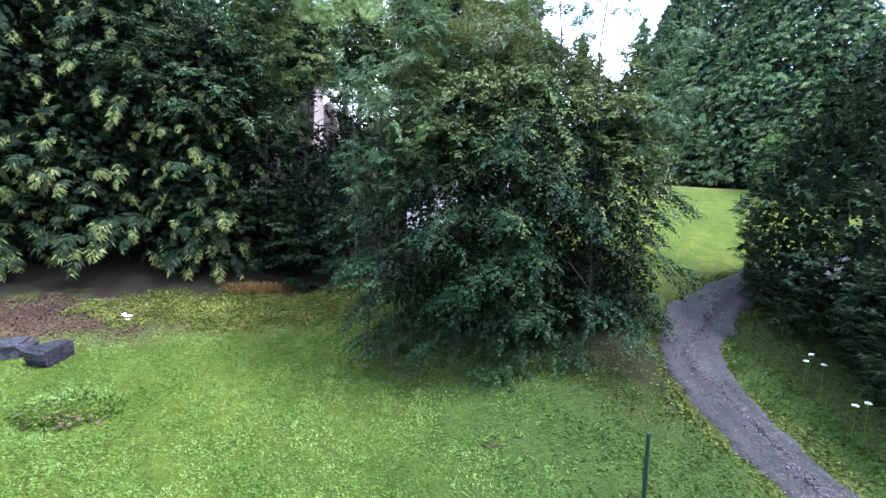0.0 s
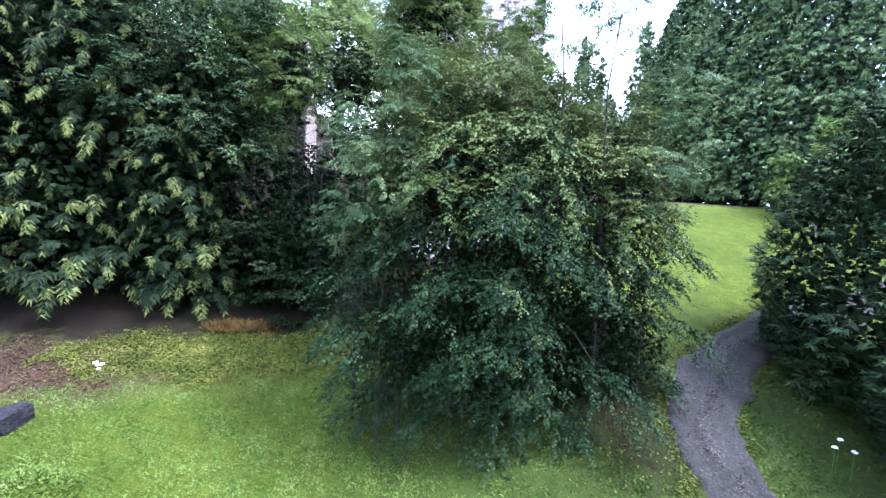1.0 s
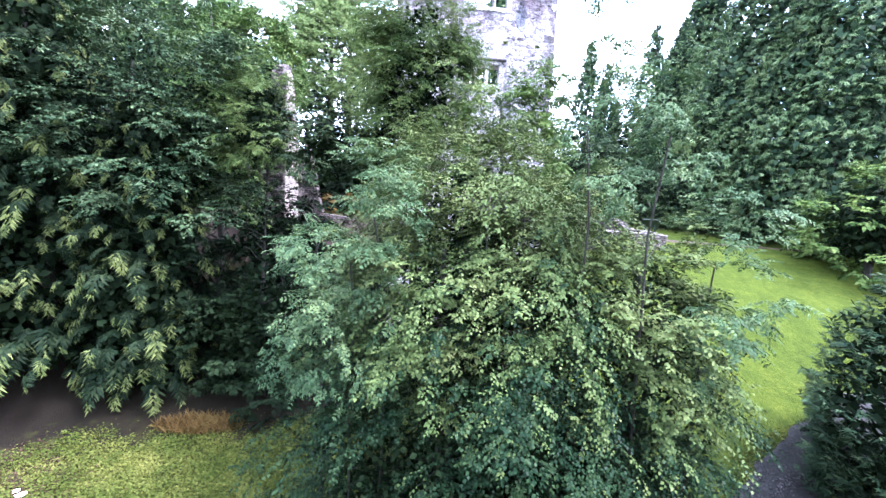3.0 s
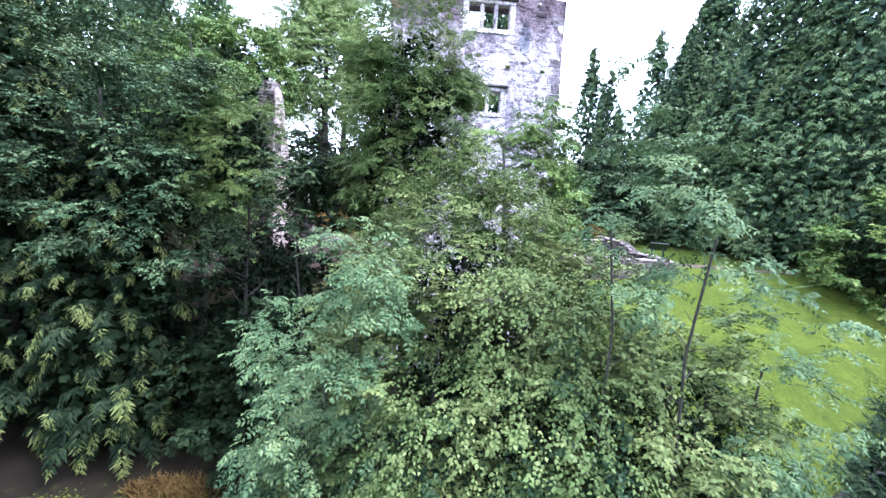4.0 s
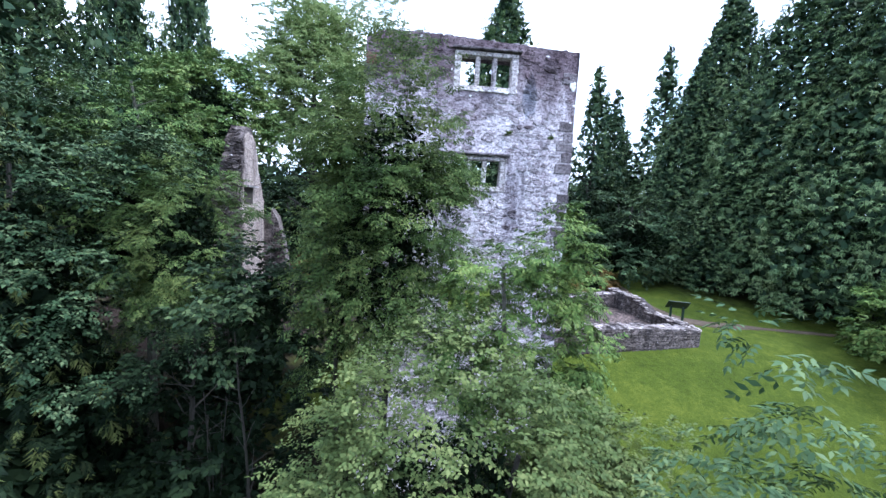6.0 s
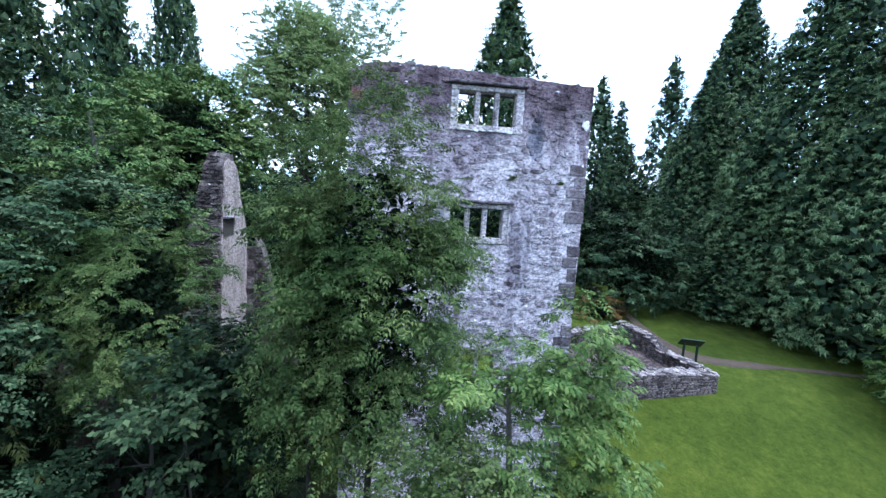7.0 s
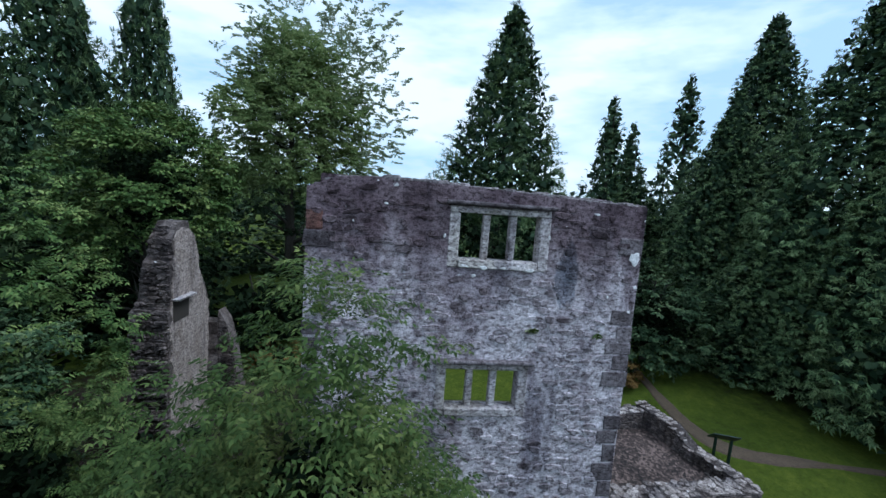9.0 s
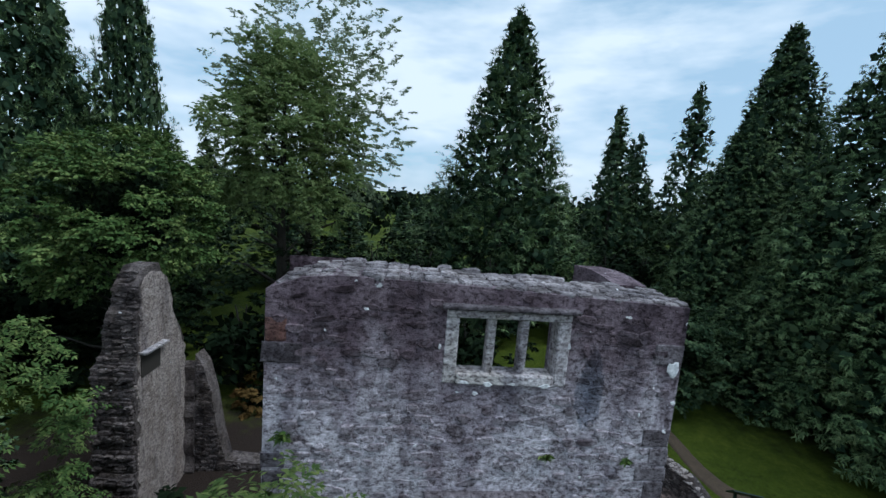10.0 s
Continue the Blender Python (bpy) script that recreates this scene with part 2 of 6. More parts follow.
# ---- ground ----
def ground_material():
    m, nodes, links, b = shader("lawn_ground", 0.95)
    p = world_place(nodes)
    big = noise_node(nodes, links, 0.22, 4.0, 0.6, p)
    mid = noise_node(nodes, links, 1.7, 5.0, 0.6, p)
    fine = noise_node(nodes, links, 28.0, 5.0, 0.7, p)
    grass = ramp_node(nodes, [(0.38, (0.022, 0.036, 0.003)), (0.5, (0.056, 0.080, 0.007)), (0.63, (0.128, 0.146, 0.018))])
    blend = mix_node(nodes, links, "MIX", 0.5, big.outputs["Fac"], mid.outputs["Fac"])
    tuft = noise_node(nodes, links, 6.5, 6.0, 0.75, p)
    blend = mix_node(nodes, links, "MIX", 0.4, blend, tuft.outputs["Fac"])
    blend = mix_node(nodes, links, "MIX", 0.3, blend, fine.outputs["Fac"])
    links.new(blend, grass.inputs["Fac"])
    col = grass.outputs["Color"]

    def zone(col, centre, size, edge, tint_a, tint_b):
        s = nodes.new("ShaderNodeVectorMath")
        s.operation = "SUBTRACT"
        links.new(p, s.inputs[0])
        s.inputs[1].default_value = (centre[0], centre[1], 0)
        d = nodes.new("ShaderNodeVectorMath")
        d.operation = "MULTIPLY"
        links.new(s.outputs[0], d.inputs[0])
        d.inputs[1].default_value = (1 / size[0], 1 / size[1], 0)
        ln = nodes.new("ShaderNodeVectorMath")
        ln.operation = "LENGTH"
        links.new(d.outputs[0], ln.inputs[0])
        ad = nodes.new("ShaderNodeMath")
        ad.operation = "MULTIPLY_ADD"
        links.new(mid.outputs["Fac"], ad.inputs[0])
        ad.inputs[1].default_value = 0.9
        links.new(ln.outputs["Value"], ad.inputs[2])
        r = ramp_node(nodes, [(0.0, (1, 1, 1)), (1.0, (0, 0, 0))])
        mr = nodes.new("ShaderNodeMapRange")
        mr.inputs["From Min"].default_value, mr.inputs["From Max"].default_value = 1.45 - edge, 1.45 + edge
        links.new(ad.outputs[0], mr.inputs["Value"])
        links.new(mr.outputs[0], r.inputs["Fac"])
        tint = mix_node(nodes, links, "MIX", fine.outputs["Fac"], tint_a, tint_b)
        return mix_node(nodes, links, "MIX", r.outputs["Color"], col, tint)

    col = zone(col, (-5.8, 15.7), (6.6, 1.9), 0.6, (0.045, 0.060, 0.010), (0.12, 0.118, 0.024))
    col = zone(col, (-6.2, 17.6), (2.0, 0.6), 0.5, (0.11, 0.075, 0.02), (0.26, 0.19, 0.05))
    col = zone(col, (-12.0, 15.0), (4.4, 1.9), 0.5, (0.035, 0.022, 0.014), (0.105, 0.066, 0.046))
    # shade under the cypress skirts, painted as near-black soil
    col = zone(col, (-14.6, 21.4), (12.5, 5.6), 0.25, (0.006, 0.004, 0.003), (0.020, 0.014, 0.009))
    # brown earth beneath the hawthorn, its shade included in the tint
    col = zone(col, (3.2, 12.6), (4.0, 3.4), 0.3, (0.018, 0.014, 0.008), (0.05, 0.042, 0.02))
    # shade of the hollow before the tower, painted as dark ground
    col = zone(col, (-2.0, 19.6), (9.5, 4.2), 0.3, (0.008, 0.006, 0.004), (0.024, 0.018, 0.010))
    col = zone(col, (-8.0, 30.5), (9.0, 5.0), 0.3, (0.014, 0.010, 0.008), (0.056, 0.040, 0.033))
    # turf tinted darker where the hawthorn shades the lawn
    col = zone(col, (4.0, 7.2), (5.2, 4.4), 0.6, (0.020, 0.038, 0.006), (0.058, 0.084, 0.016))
    # bare earth by the drive, tinted darker as shade under the boughs
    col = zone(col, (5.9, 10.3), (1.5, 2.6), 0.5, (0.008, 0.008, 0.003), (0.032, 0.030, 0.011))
    # shade beneath the eastern conifers, painted as dark ground
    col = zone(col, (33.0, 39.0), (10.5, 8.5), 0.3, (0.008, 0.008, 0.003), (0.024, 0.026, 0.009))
    # bank tinted darker, painting the shade of the thujas
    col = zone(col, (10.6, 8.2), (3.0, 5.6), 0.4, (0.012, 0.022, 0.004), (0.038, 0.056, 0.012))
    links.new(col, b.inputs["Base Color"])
    b.inputs["Specular IOR Level"].default_value = 0.15
    bump(nodes, links, b, fine.outputs["Fac"], 1.0, 0.06)
    return m


def spaced(lo, hi, step, far):
    inner = np.arange(lo, hi + 1e-6, step)
    outer, d, at = [], step * 2, 0.0
    while at < far:
        at += d
        outer.append(at)
        d *= 1.35
    outer = np.array(outer)
    return np.concatenate(((lo - outer)[::-1], inner, hi + outer))


gx, gy = spaced(-30, 40, 0.5, 3500), spaced(-6, 50, 0.5, 3500)
GX, GY = np.meshgrid(gx, gy)
GZ = ground_height(GX, GY)
nx, ny = len(gx), len(gy)
idx = np.arange(nx * ny).reshape(ny, nx)
faces = np.stack((idx[:-1, :-1], idx[:-1, 1:], idx[1:, 1:], idx[1:, :-1]), -1).reshape(-1, 4)
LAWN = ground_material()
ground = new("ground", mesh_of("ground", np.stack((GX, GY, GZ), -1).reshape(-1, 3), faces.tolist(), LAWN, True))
tagged(ground, "mown green lawn rising to the ruin, mossy and bare in places, shade tinted under trees", "ground", kind="structure")


def gravel_material(name, stops, scale=30.0):
    m, nodes, links, b = shader(name, 0.9)
    p = world_place(nodes)
    fine = noise_node(nodes, links, scale, 4.0, 0.7, p)
    big = noise_node(nodes, links, 0.9, 4.0, 0.6, p)
    vor = nodes.new("ShaderNodeTexVoronoi")
    vor.inputs["Scale"].default_value = scale * 0.9
    links.new(p, vor.inputs["Vector"])
    a = mix_node(nodes, links, "MIX", 0.45, fine.outputs["Fac"], vor.outputs["Color"])
    a = mix_node(nodes, links, "MIX", 0.35, a, big.outputs["Fac"])
    r = ramp_node(nodes, stops)
    links.new(a, r.inputs["Fac"])
    links.new(r.outputs["Color"], b.inputs["Base Color"])
    bump(nodes, links, b, vor.outputs["Distance"], 0.6, 0.02)
    return m


def track(name, line, width, material, label, lift=0.02, crown=0.0, seed=1, ragged=0.2, lumps=0.0):
    """A worn way laid on the ground along a line of (x, y)."""
    rng = np.random.default_rng(seed)
    line = np.array(line, float)
    d = np.r_[0, np.cumsum(np.hypot(*np.diff(line, axis=0).T))]
    s = np.arange(0, d[-1], 0.3)
    # smooth run through the bends
    cx, cy = np.interp(s, d, line[:, 0]), np.interp(s, d, line[:, 1])
    k = np.hanning(13)
    k /= k.sum()
    cx, cy = (np.convolve(np.pad(c, 6, "edge"), k, "valid") for c in (cx, cy))
    tx, ty = np.gradient(cx), np.gradient(cy)
    n = np.hypot(tx, ty)
    sx, sy = ty / n, -tx / n
    cols = np.linspace(-0.5, 0.5, 15)
    width = np.interp(s / d[-1], *width)[:, None] if isinstance(width, tuple) else width
    edge = 1 + ragged * np.convolve(rng.normal(size=len(s) + 4), np.ones(5) / 5, "valid")
    X = cx[:, None] + sx[:, None] * cols * width * edge[:, None]
    Y = cy[:, None] + sy[:, None] * cols * width * edge[:, None]
    Z = ground_height(X, Y) + lift + crown * np.cos(cols * 4 * np.pi) * np.ones_like(X) + lumps * (np.sin(5.1 * X + 1.7 * Y) * np.sin(4.3 * Y - 2.2 * X) + 0.5 * np.sin(11 * X) * np.sin(9 * Y)) - 0.14 * np.clip(np.abs(cols) * 2 - 0.8, 0, 1) / 0.2
    r, c = X.shape
    ii = np.arange(r * c).reshape(r, c)
    f = np.stack((ii[:-1, :-1], ii[:-1, 1:], ii[1:, 1:], ii[1:, :-1]), -1).reshape(-1, 4)
    ob = new(name, mesh_of(name, np.stack((X, Y, Z), -1).reshape(-1, 3), f.tolist(), material, True))
    return tagged(ob, label, "path", kind="structure")


GRAVEL = gravel_material("track_gravel", [(0.36, (0.005, 0.0042, 0.0044)), (0.53, (0.014, 0.0120, 0.0125)), (0.72, (0.055, 0.048, 0.048))], 24.0)
DIRT = gravel_material("trodden_dirt", [(0.30, (0.030, 0.021, 0.012)), (0.55, (0.072, 0.049, 0.030)), (0.8, (0.14, 0.104, 0.070))])
ROOM_GRAVEL = gravel_material("room_gravel", [(0.38, (0.008, 0.0045, 0.004)), (0.5, (0.034, 0.021, 0.018)), (0.62, (0.15, 0.105, 0.092))], 11.0)
DRIVE = [(9.5, -12), (8.7, -4), (8.0, 2), (7.55, 5.4), (7.36, 6.8), (7.12, 7.8), (7.30, 8.9), (7.9, 10.1), (9.05, 11.15), (10.7, 12.28), (12.5, 13.2), (15.5, 14.2), (19.5, 15.3), (27, 17), (40, 18)]
track("drive", DRIVE, 1.62, GRAVEL, "worn grey gravel track bending uphill through the lawn", 0.08, 0.035, 3, 0.3, 0.018)
FOOTPATH = [(19.2, 47), (18.1, 41), (17.4, 36.7), (17.0, 33.6), (16.85, 31), (17.2, 29.6), (18.1, 29.05), (19.2, 28.75), (22.1, 28.3), (25.4, 27.6), (33, 26)]
track("footpath", FOOTPATH, ((0, 0.37, 0.52, 0.60, 0.66, 1), (0.7, 0.7, 1.25, 1.0, 0.45, 0.35)), DIRT, "trodden earth footpath across the grass", 0.06, 0.0, 4)


# ---- the ruin ----
def stone_material(name, pale, mid, dark, lime=0.5, lichen=True, top_dark=None, wash=(0.63, 0.60, 0.625)):
    """Weathered masonry: stones of their own tones, flaking limewash, dark water runs, a tone darker towards the top,
    pale lichen.
    """
    m, nodes, links, b = shader(name, 0.92)
    p = world_place(nodes)
    geo = nodes.new("ShaderNodeNewGeometry")
    info = nodes.new("ShaderNodeObjectInfo")
    big = noise_node(nodes, links, 0.55, 4.0, 0.6, p)
    mid_n = noise_node(nodes, links, 2.2, 7.0, 0.66, p)
    flat = nodes.new("ShaderNodeMapping")
    flat.inputs["Scale"].default_value = (0.8, 0.8, 1.25)
    links.new(p, flat.inputs["Vector"])
    fine = noise_node(nodes, links, 7.5, 6.0, 0.74, flat.outputs["Vector"])
    mp = nodes.new("ShaderNodeMapping")
    mp.inputs["Scale"].default_value = (1.5, 1.5, 0.26)
    mp.inputs["Location"].default_value = (3.1, 0.0, 0.4)
    links.new(p, mp.inputs["Vector"])
    runs = noise_node(nodes, links, 1.0, 6.0, 0.64, mp.outputs["Vector"])
    tone = mix_node(nodes, links, "MIX", 0.5, geo.outputs["Random Per Island"], info.outputs["Random"])
    tone = mix_node(nodes, links, "MIX", 0.45, tone, mid_n.outputs["Fac"])
    r = ramp_node(nodes, [(0.34, dark), (0.5, mid), (0.66, pale)])
    links.new(tone, r.inputs["Fac"])
    col = r.outputs["Color"]
    # what is left of the limewash
    streak = nodes.new("ShaderNodeMapping")
    streak.inputs["Scale"].default_value, streak.inputs["Location"].default_value = (1.9, 1.9, 0.30), (7.3, 2.0, 1.1)
    links.new(p, streak.inputs["Vector"])
    drips = noise_node(nodes, links, 1.0, 6.0, 0.6, streak.outputs["Vector"])
    washed = mix_node(nodes, links, "MIX", 0.4, big.outputs["Fac"], mid_n.outputs["Fac"])
    washed = mix_node(nodes, links, "MIX", 0.5, washed, drips.outputs["Fac"])
    if top_dark:
        # wash weighted by height, so the colour gets lighter towards the lower storeys
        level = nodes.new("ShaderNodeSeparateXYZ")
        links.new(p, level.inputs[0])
        wash_lift = nodes.new("ShaderNodeMapRange")
        wash_lift.inputs["From Min"].default_value, wash_lift.inputs["From Max"].default_value = 10.0, 17.5
        wash_lift.inputs["To Min"].default_value, wash_lift.inputs["To Max"].default_value = 0.075, -0.02
        links.new(level.outputs["Z"], wash_lift.inputs["Value"])
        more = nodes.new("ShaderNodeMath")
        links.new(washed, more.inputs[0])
        links.new(wash_lift.outputs["Result"], more.inputs[1])
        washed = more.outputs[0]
    wr = ramp_node(nodes, [(0.43, (0, 0, 0)), (0.53, (lime, lime, lime))])
    links.new(washed, wr.inputs["Fac"])
    col = mix_node(nodes, links, "MIX", wr.outputs["Color"], col, wash)
    # water runs
    sr = ramp_node(nodes, [(0.52, (1, 1, 1)), (0.66, (0.42, 0.42, 0.46))])
    links.new(runs.outputs["Fac"], sr.inputs["Fac"])
    col = mix_node(nodes, links, "MULTIPLY", 0.9, col, sr.outputs["Color"])
    if top_dark:
        # colour darkens by height towards the wall top, broken up by noise
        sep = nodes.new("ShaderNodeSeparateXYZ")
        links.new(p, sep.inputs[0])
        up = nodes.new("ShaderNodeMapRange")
        up.inputs["From Min"].default_value, up.inputs["From Max"].default_value = top_dark
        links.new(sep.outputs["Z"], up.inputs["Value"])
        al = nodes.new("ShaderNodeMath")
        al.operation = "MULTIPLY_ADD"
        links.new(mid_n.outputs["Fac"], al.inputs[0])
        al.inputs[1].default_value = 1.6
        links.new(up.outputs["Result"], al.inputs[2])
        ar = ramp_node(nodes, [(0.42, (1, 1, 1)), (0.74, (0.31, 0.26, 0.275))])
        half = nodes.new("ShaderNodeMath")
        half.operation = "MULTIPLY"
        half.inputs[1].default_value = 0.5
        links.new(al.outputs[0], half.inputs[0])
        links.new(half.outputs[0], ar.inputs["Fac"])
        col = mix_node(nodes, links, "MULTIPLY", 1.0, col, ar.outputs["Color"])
        # a blue-black stain beside the upper window
        st = nodes.new("ShaderNodeMapping")
        st.inputs["Location"].default_value, st.inputs["Scale"].default_value = (-5.9, 0, -8.25), (1.2, 0.0, 0.5)
        links.new(p, st.inputs["Vector"])
        far_off = nodes.new("ShaderNodeVectorMath")
        far_off.operation = "LENGTH"
        links.new(st.outputs["Vector"], far_off.inputs[0])
        edge = nodes.new("ShaderNodeMath")
        edge.operation = "MULTIPLY_ADD"
        links.new(runs.outputs["Fac"], edge.inputs[0])
        edge.inputs[1].default_value = 1.6
        links.new(far_off.outputs["Value"], edge.inputs[2])
        er = ramp_node(nodes, [(0.75, (0.40, 0.46, 0.53)), (1.05, (0.64, 0.69, 0.74)), (1.5, (1, 1, 1))])
        links.new(edge.outputs[0], er.inputs["Fac"])
        col = mix_node(nodes, links, "MULTIPLY", 1.0, col, er.outputs["Color"])
    gr = ramp_node(nodes, [(0.40, (0.54, 0.50, 0.51)), (0.50, (0.97, 0.95, 0.97)), (0.64, (1.22, 1.20, 1.22))])
    links.new(fine.outputs["Fac"], gr.inputs["Fac"])
    col = mix_node(nodes, links, "MULTIPLY", 0.9, col, gr.outputs["Color"])
    # sharp pits, grit and flaked edges
    grit = noise_node(nodes, links, 17.0, 5.0, 0.76, flat.outputs["Vector"])
    pr = ramp_node(nodes, [(0.41, (0.24, 0.21, 0.22)), (0.465, (0.92, 0.90, 0.91)), (0.54, (1.0, 1.0, 1.0)), (0.60, (1.4, 1.38, 1.40))])
    links.new(grit.outputs["Fac"], pr.inputs["Fac"])
    col = mix_node(nodes, links, "MULTIPLY", 0.92, col, pr.outputs["Color"])
    if lichen:
        spots = noise_node(nodes, links, 5.5, 3.0, 0.6, p)
        lr = ramp_node(nodes, [(0.715, (0, 0, 0)), (0.73, (1, 1, 1))])
        links.new(spots.outputs["Fac"], lr.inputs["Fac"])
        col = mix_node(nodes, links, "MIX", lr.outputs["Color"], col, (0.74, 0.72, 0.74))
    links.new(col, b.inputs["Base Color"])
    b.inputs["Specular IOR Level"].default_value = 0.2
    h = mix_node(nodes, links, "MIX", 0.35, fine.outputs["Fac"], grit.outputs["Fac"])
    bump(nodes, links, b, h, 0.85, 0.05)
    return m


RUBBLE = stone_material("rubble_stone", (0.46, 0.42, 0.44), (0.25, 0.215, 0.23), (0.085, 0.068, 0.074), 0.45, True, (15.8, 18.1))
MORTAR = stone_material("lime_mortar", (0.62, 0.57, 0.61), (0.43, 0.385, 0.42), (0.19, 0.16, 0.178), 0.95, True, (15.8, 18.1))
QUOIN = stone_material("quoin_stone", (0.21, 0.19, 0.20), (0.115, 0.10, 0.106), (0.055, 0.047, 0.052), 0.1)
DRESSED = stone_material("dressed_sandstone", (0.60, 0.57, 0.53), (0.46, 0.43, 0.40), (0.26, 0.24, 0.22), 0.5)
COPING = stone_material("wall_top_stone", (0.30, 0.275, 0.265), (0.155, 0.14, 0.138), (0.062, 0.055, 0.055), 0.2)
DARK_STONE = stone_material("dark_rubble", (0.165, 0.138, 0.122), (0.074, 0.060, 0.052), (0.030, 0.024, 0.022), 0.06)
PALE_RUBBLE = stone_material("pale_rubble", (0.38, 0.34, 0.31), (0.205, 0.175, 0.158), (0.075, 0.062, 0.056), 0.3, True, None, (0.50, 0.465, 0.44))
RED_STONE = stone_material("red_sandstone", (0.24, 0.11, 0.08), (0.17, 0.075, 0.055), (0.10, 0.05, 0.04), 0.1, False)
WARM = stone_material("warm_plastered_stone", (0.38, 0.325, 0.285), (0.27, 0.225, 0.19), (0.12, 0.098, 0.085), 0.5, True, None, (0.47, 0.41, 0.365))


def stone_mesh(rng, material):
    """One rough stone face of unit size, standing out along -y from y = 0.12 to about -0.5."""
    n = 7
    a = np.sort((np.arange(n) + rng.uniform(-0.28, 0.28, n)) / n * 2 * np.pi)
    rx = 0.5 * (np.abs(np.cos(a)) ** 4 + np.abs(np.sin(a)) ** 4) ** -0.25 * rng.uniform(0.9, 1.04, n)
    ring = np.stack((rx * np.cos(a), np.zeros(n), rx * np.sin(a)), -1)
    ring[:, 0] = np.clip(ring[:, 0], -0.5, 0.5)
    ring[:, 2] = np.clip(ring[:, 2], -0.5, 0.5)
    v = np.concatenate((ring + (0, 0.3, 0), ring + np.c_[np.zeros(n), -0.55 + rng.uniform(-0.12, 0.12, n), np.zeros(n)],
                        ring * (0.88, 1, 0.84) + np.c_[np.zeros(n), -0.95 + rng.uniform(-0.2, 0.2, n), np.zeros(n)]))
    f = []
    for k in (0, n):
        f += [(k + i, k + (i + 1) % n, k + n + (i + 1) % n, k + n + i) for i in range(n)]
    f.append(tuple(range(2 * n, 3 * n)))
    return mesh_of("stone", v, f, material)


rng_stone = np.random.default_rng(11)
STONES = {m.name: [stone_mesh(rng_stone, m) for _ in range(10)] for m in (RUBBLE, QUOIN, RED_STONE, COPING, DARK_STONE, PALE_RUBBLE, DRESSED, WARM)}


def box_stone(rng, material):
    """A squared, worn stone of unit size standing out along -y."""
    a = np.array(((-0.5, -0.5), (0.5, -0.5), (0.5, 0.5), (-0.5, 0.5))) + rng.uniform(-0.035, 0.035, (4, 2))
    v = [(x, 0.4, z) for x, z in a] + [(x, -0.6, z) for x, z in a] + [(x * 0.93, -1.0 + rng.uniform(-0.15, 0.15), z * 0.88) for x, z in a]
    f = [(k + i, k + (i + 1) % 4, k + 4 + (i + 1) % 4, k + 4 + i) for k in (0, 4) for i in range(4)] + [(8, 9, 10, 11)]
    return mesh_of("squared_stone", v, f, material)


SQUARED = {m.name: [box_stone(rng_stone, m) for _ in range(8)] for m in (QUOIN, RED_STONE)}


def course_layout(rng, x0, x1, z0, z1, rows=(0.10, 0.22), lengths=(0.16, 0.52)):
    """Rubble brought roughly to courses: yields middle x, middle z, length, height."""
    z = z0
    while z < z1 - 0.05:
        h = rng.uniform(*rows)
        x = x0 - rng.uniform(0, 0.2)
        while x < x1:
            w = rng.uniform(*lengths)
            lo, hi = max(x, x0), min(x + w, x1)
            if hi - lo > 0.07:
                hh = h * rng.uniform(0.72, 1.12)
                yield (lo + hi) / 2, z + h / 2 + rng.uniform(-0.02, 0.02), (hi - lo) * 0.94, min(hh, z1 - z)
            x += w
        z += h


def joined_stones(name, rows, meshes, parent, label=""):
    """Many stones as one mesh. rows: 4x4 matrices."""
    verts, faces, k = [], [], 0
    pool = [(np.array([v.co[:] for v in me.vertices]), [tuple(p.vertices) for p in me.polygons]) for me in meshes]
    for i, m in enumerate(rows):
        v, f = pool[i % len(pool)]
        m = np.array(m)
        verts.append(v @ m[:3, :3].T + m[:3, 3])
        faces += [tuple(j + k for j in p) for p in f]
        k += len(v)
    me = mesh_of(name, np.concatenate(verts), faces, meshes[0].materials[0])
    ob = part(name, me, None, parent, label)
    ob["kind"] = "stuff"
    return ob


def single_stones(name, rows, meshes, parent, label=""):
    for i, m in enumerate(rows):
        ob = new(name, meshes[i % len(meshes)])
        ob.parent = parent
        ob.matrix_local = m
        if label:
            tagged(ob, label=label)


def set_stone(x, y, z, w, d, h, turn=0.0, roll=0.0):
    return Matrix.Translation((x, y, z)) @ pose(0, 0, 0, 0, roll, turn) @ Matrix.Diagonal((w, d, h, 1))


TW0, TW1, FRONT, BACK, BASE = -0.07, 6.36, 20.40, 21.60, 3.4
WINDOWS = {"upper": (2.73, 4.27, 16.78, 17.65), "middle": (2.68, 4.12, 13.81, 14.60), "lower": (2.72, 4.16, 9.75, 10.50)}


def wall_top(x):
    return np.interp(x, (TW0, 0.35, 0.9, 2.8, 4.6, TW1), (17.93, 18.12, 18.18, 18.14, 18.06, 17.99))


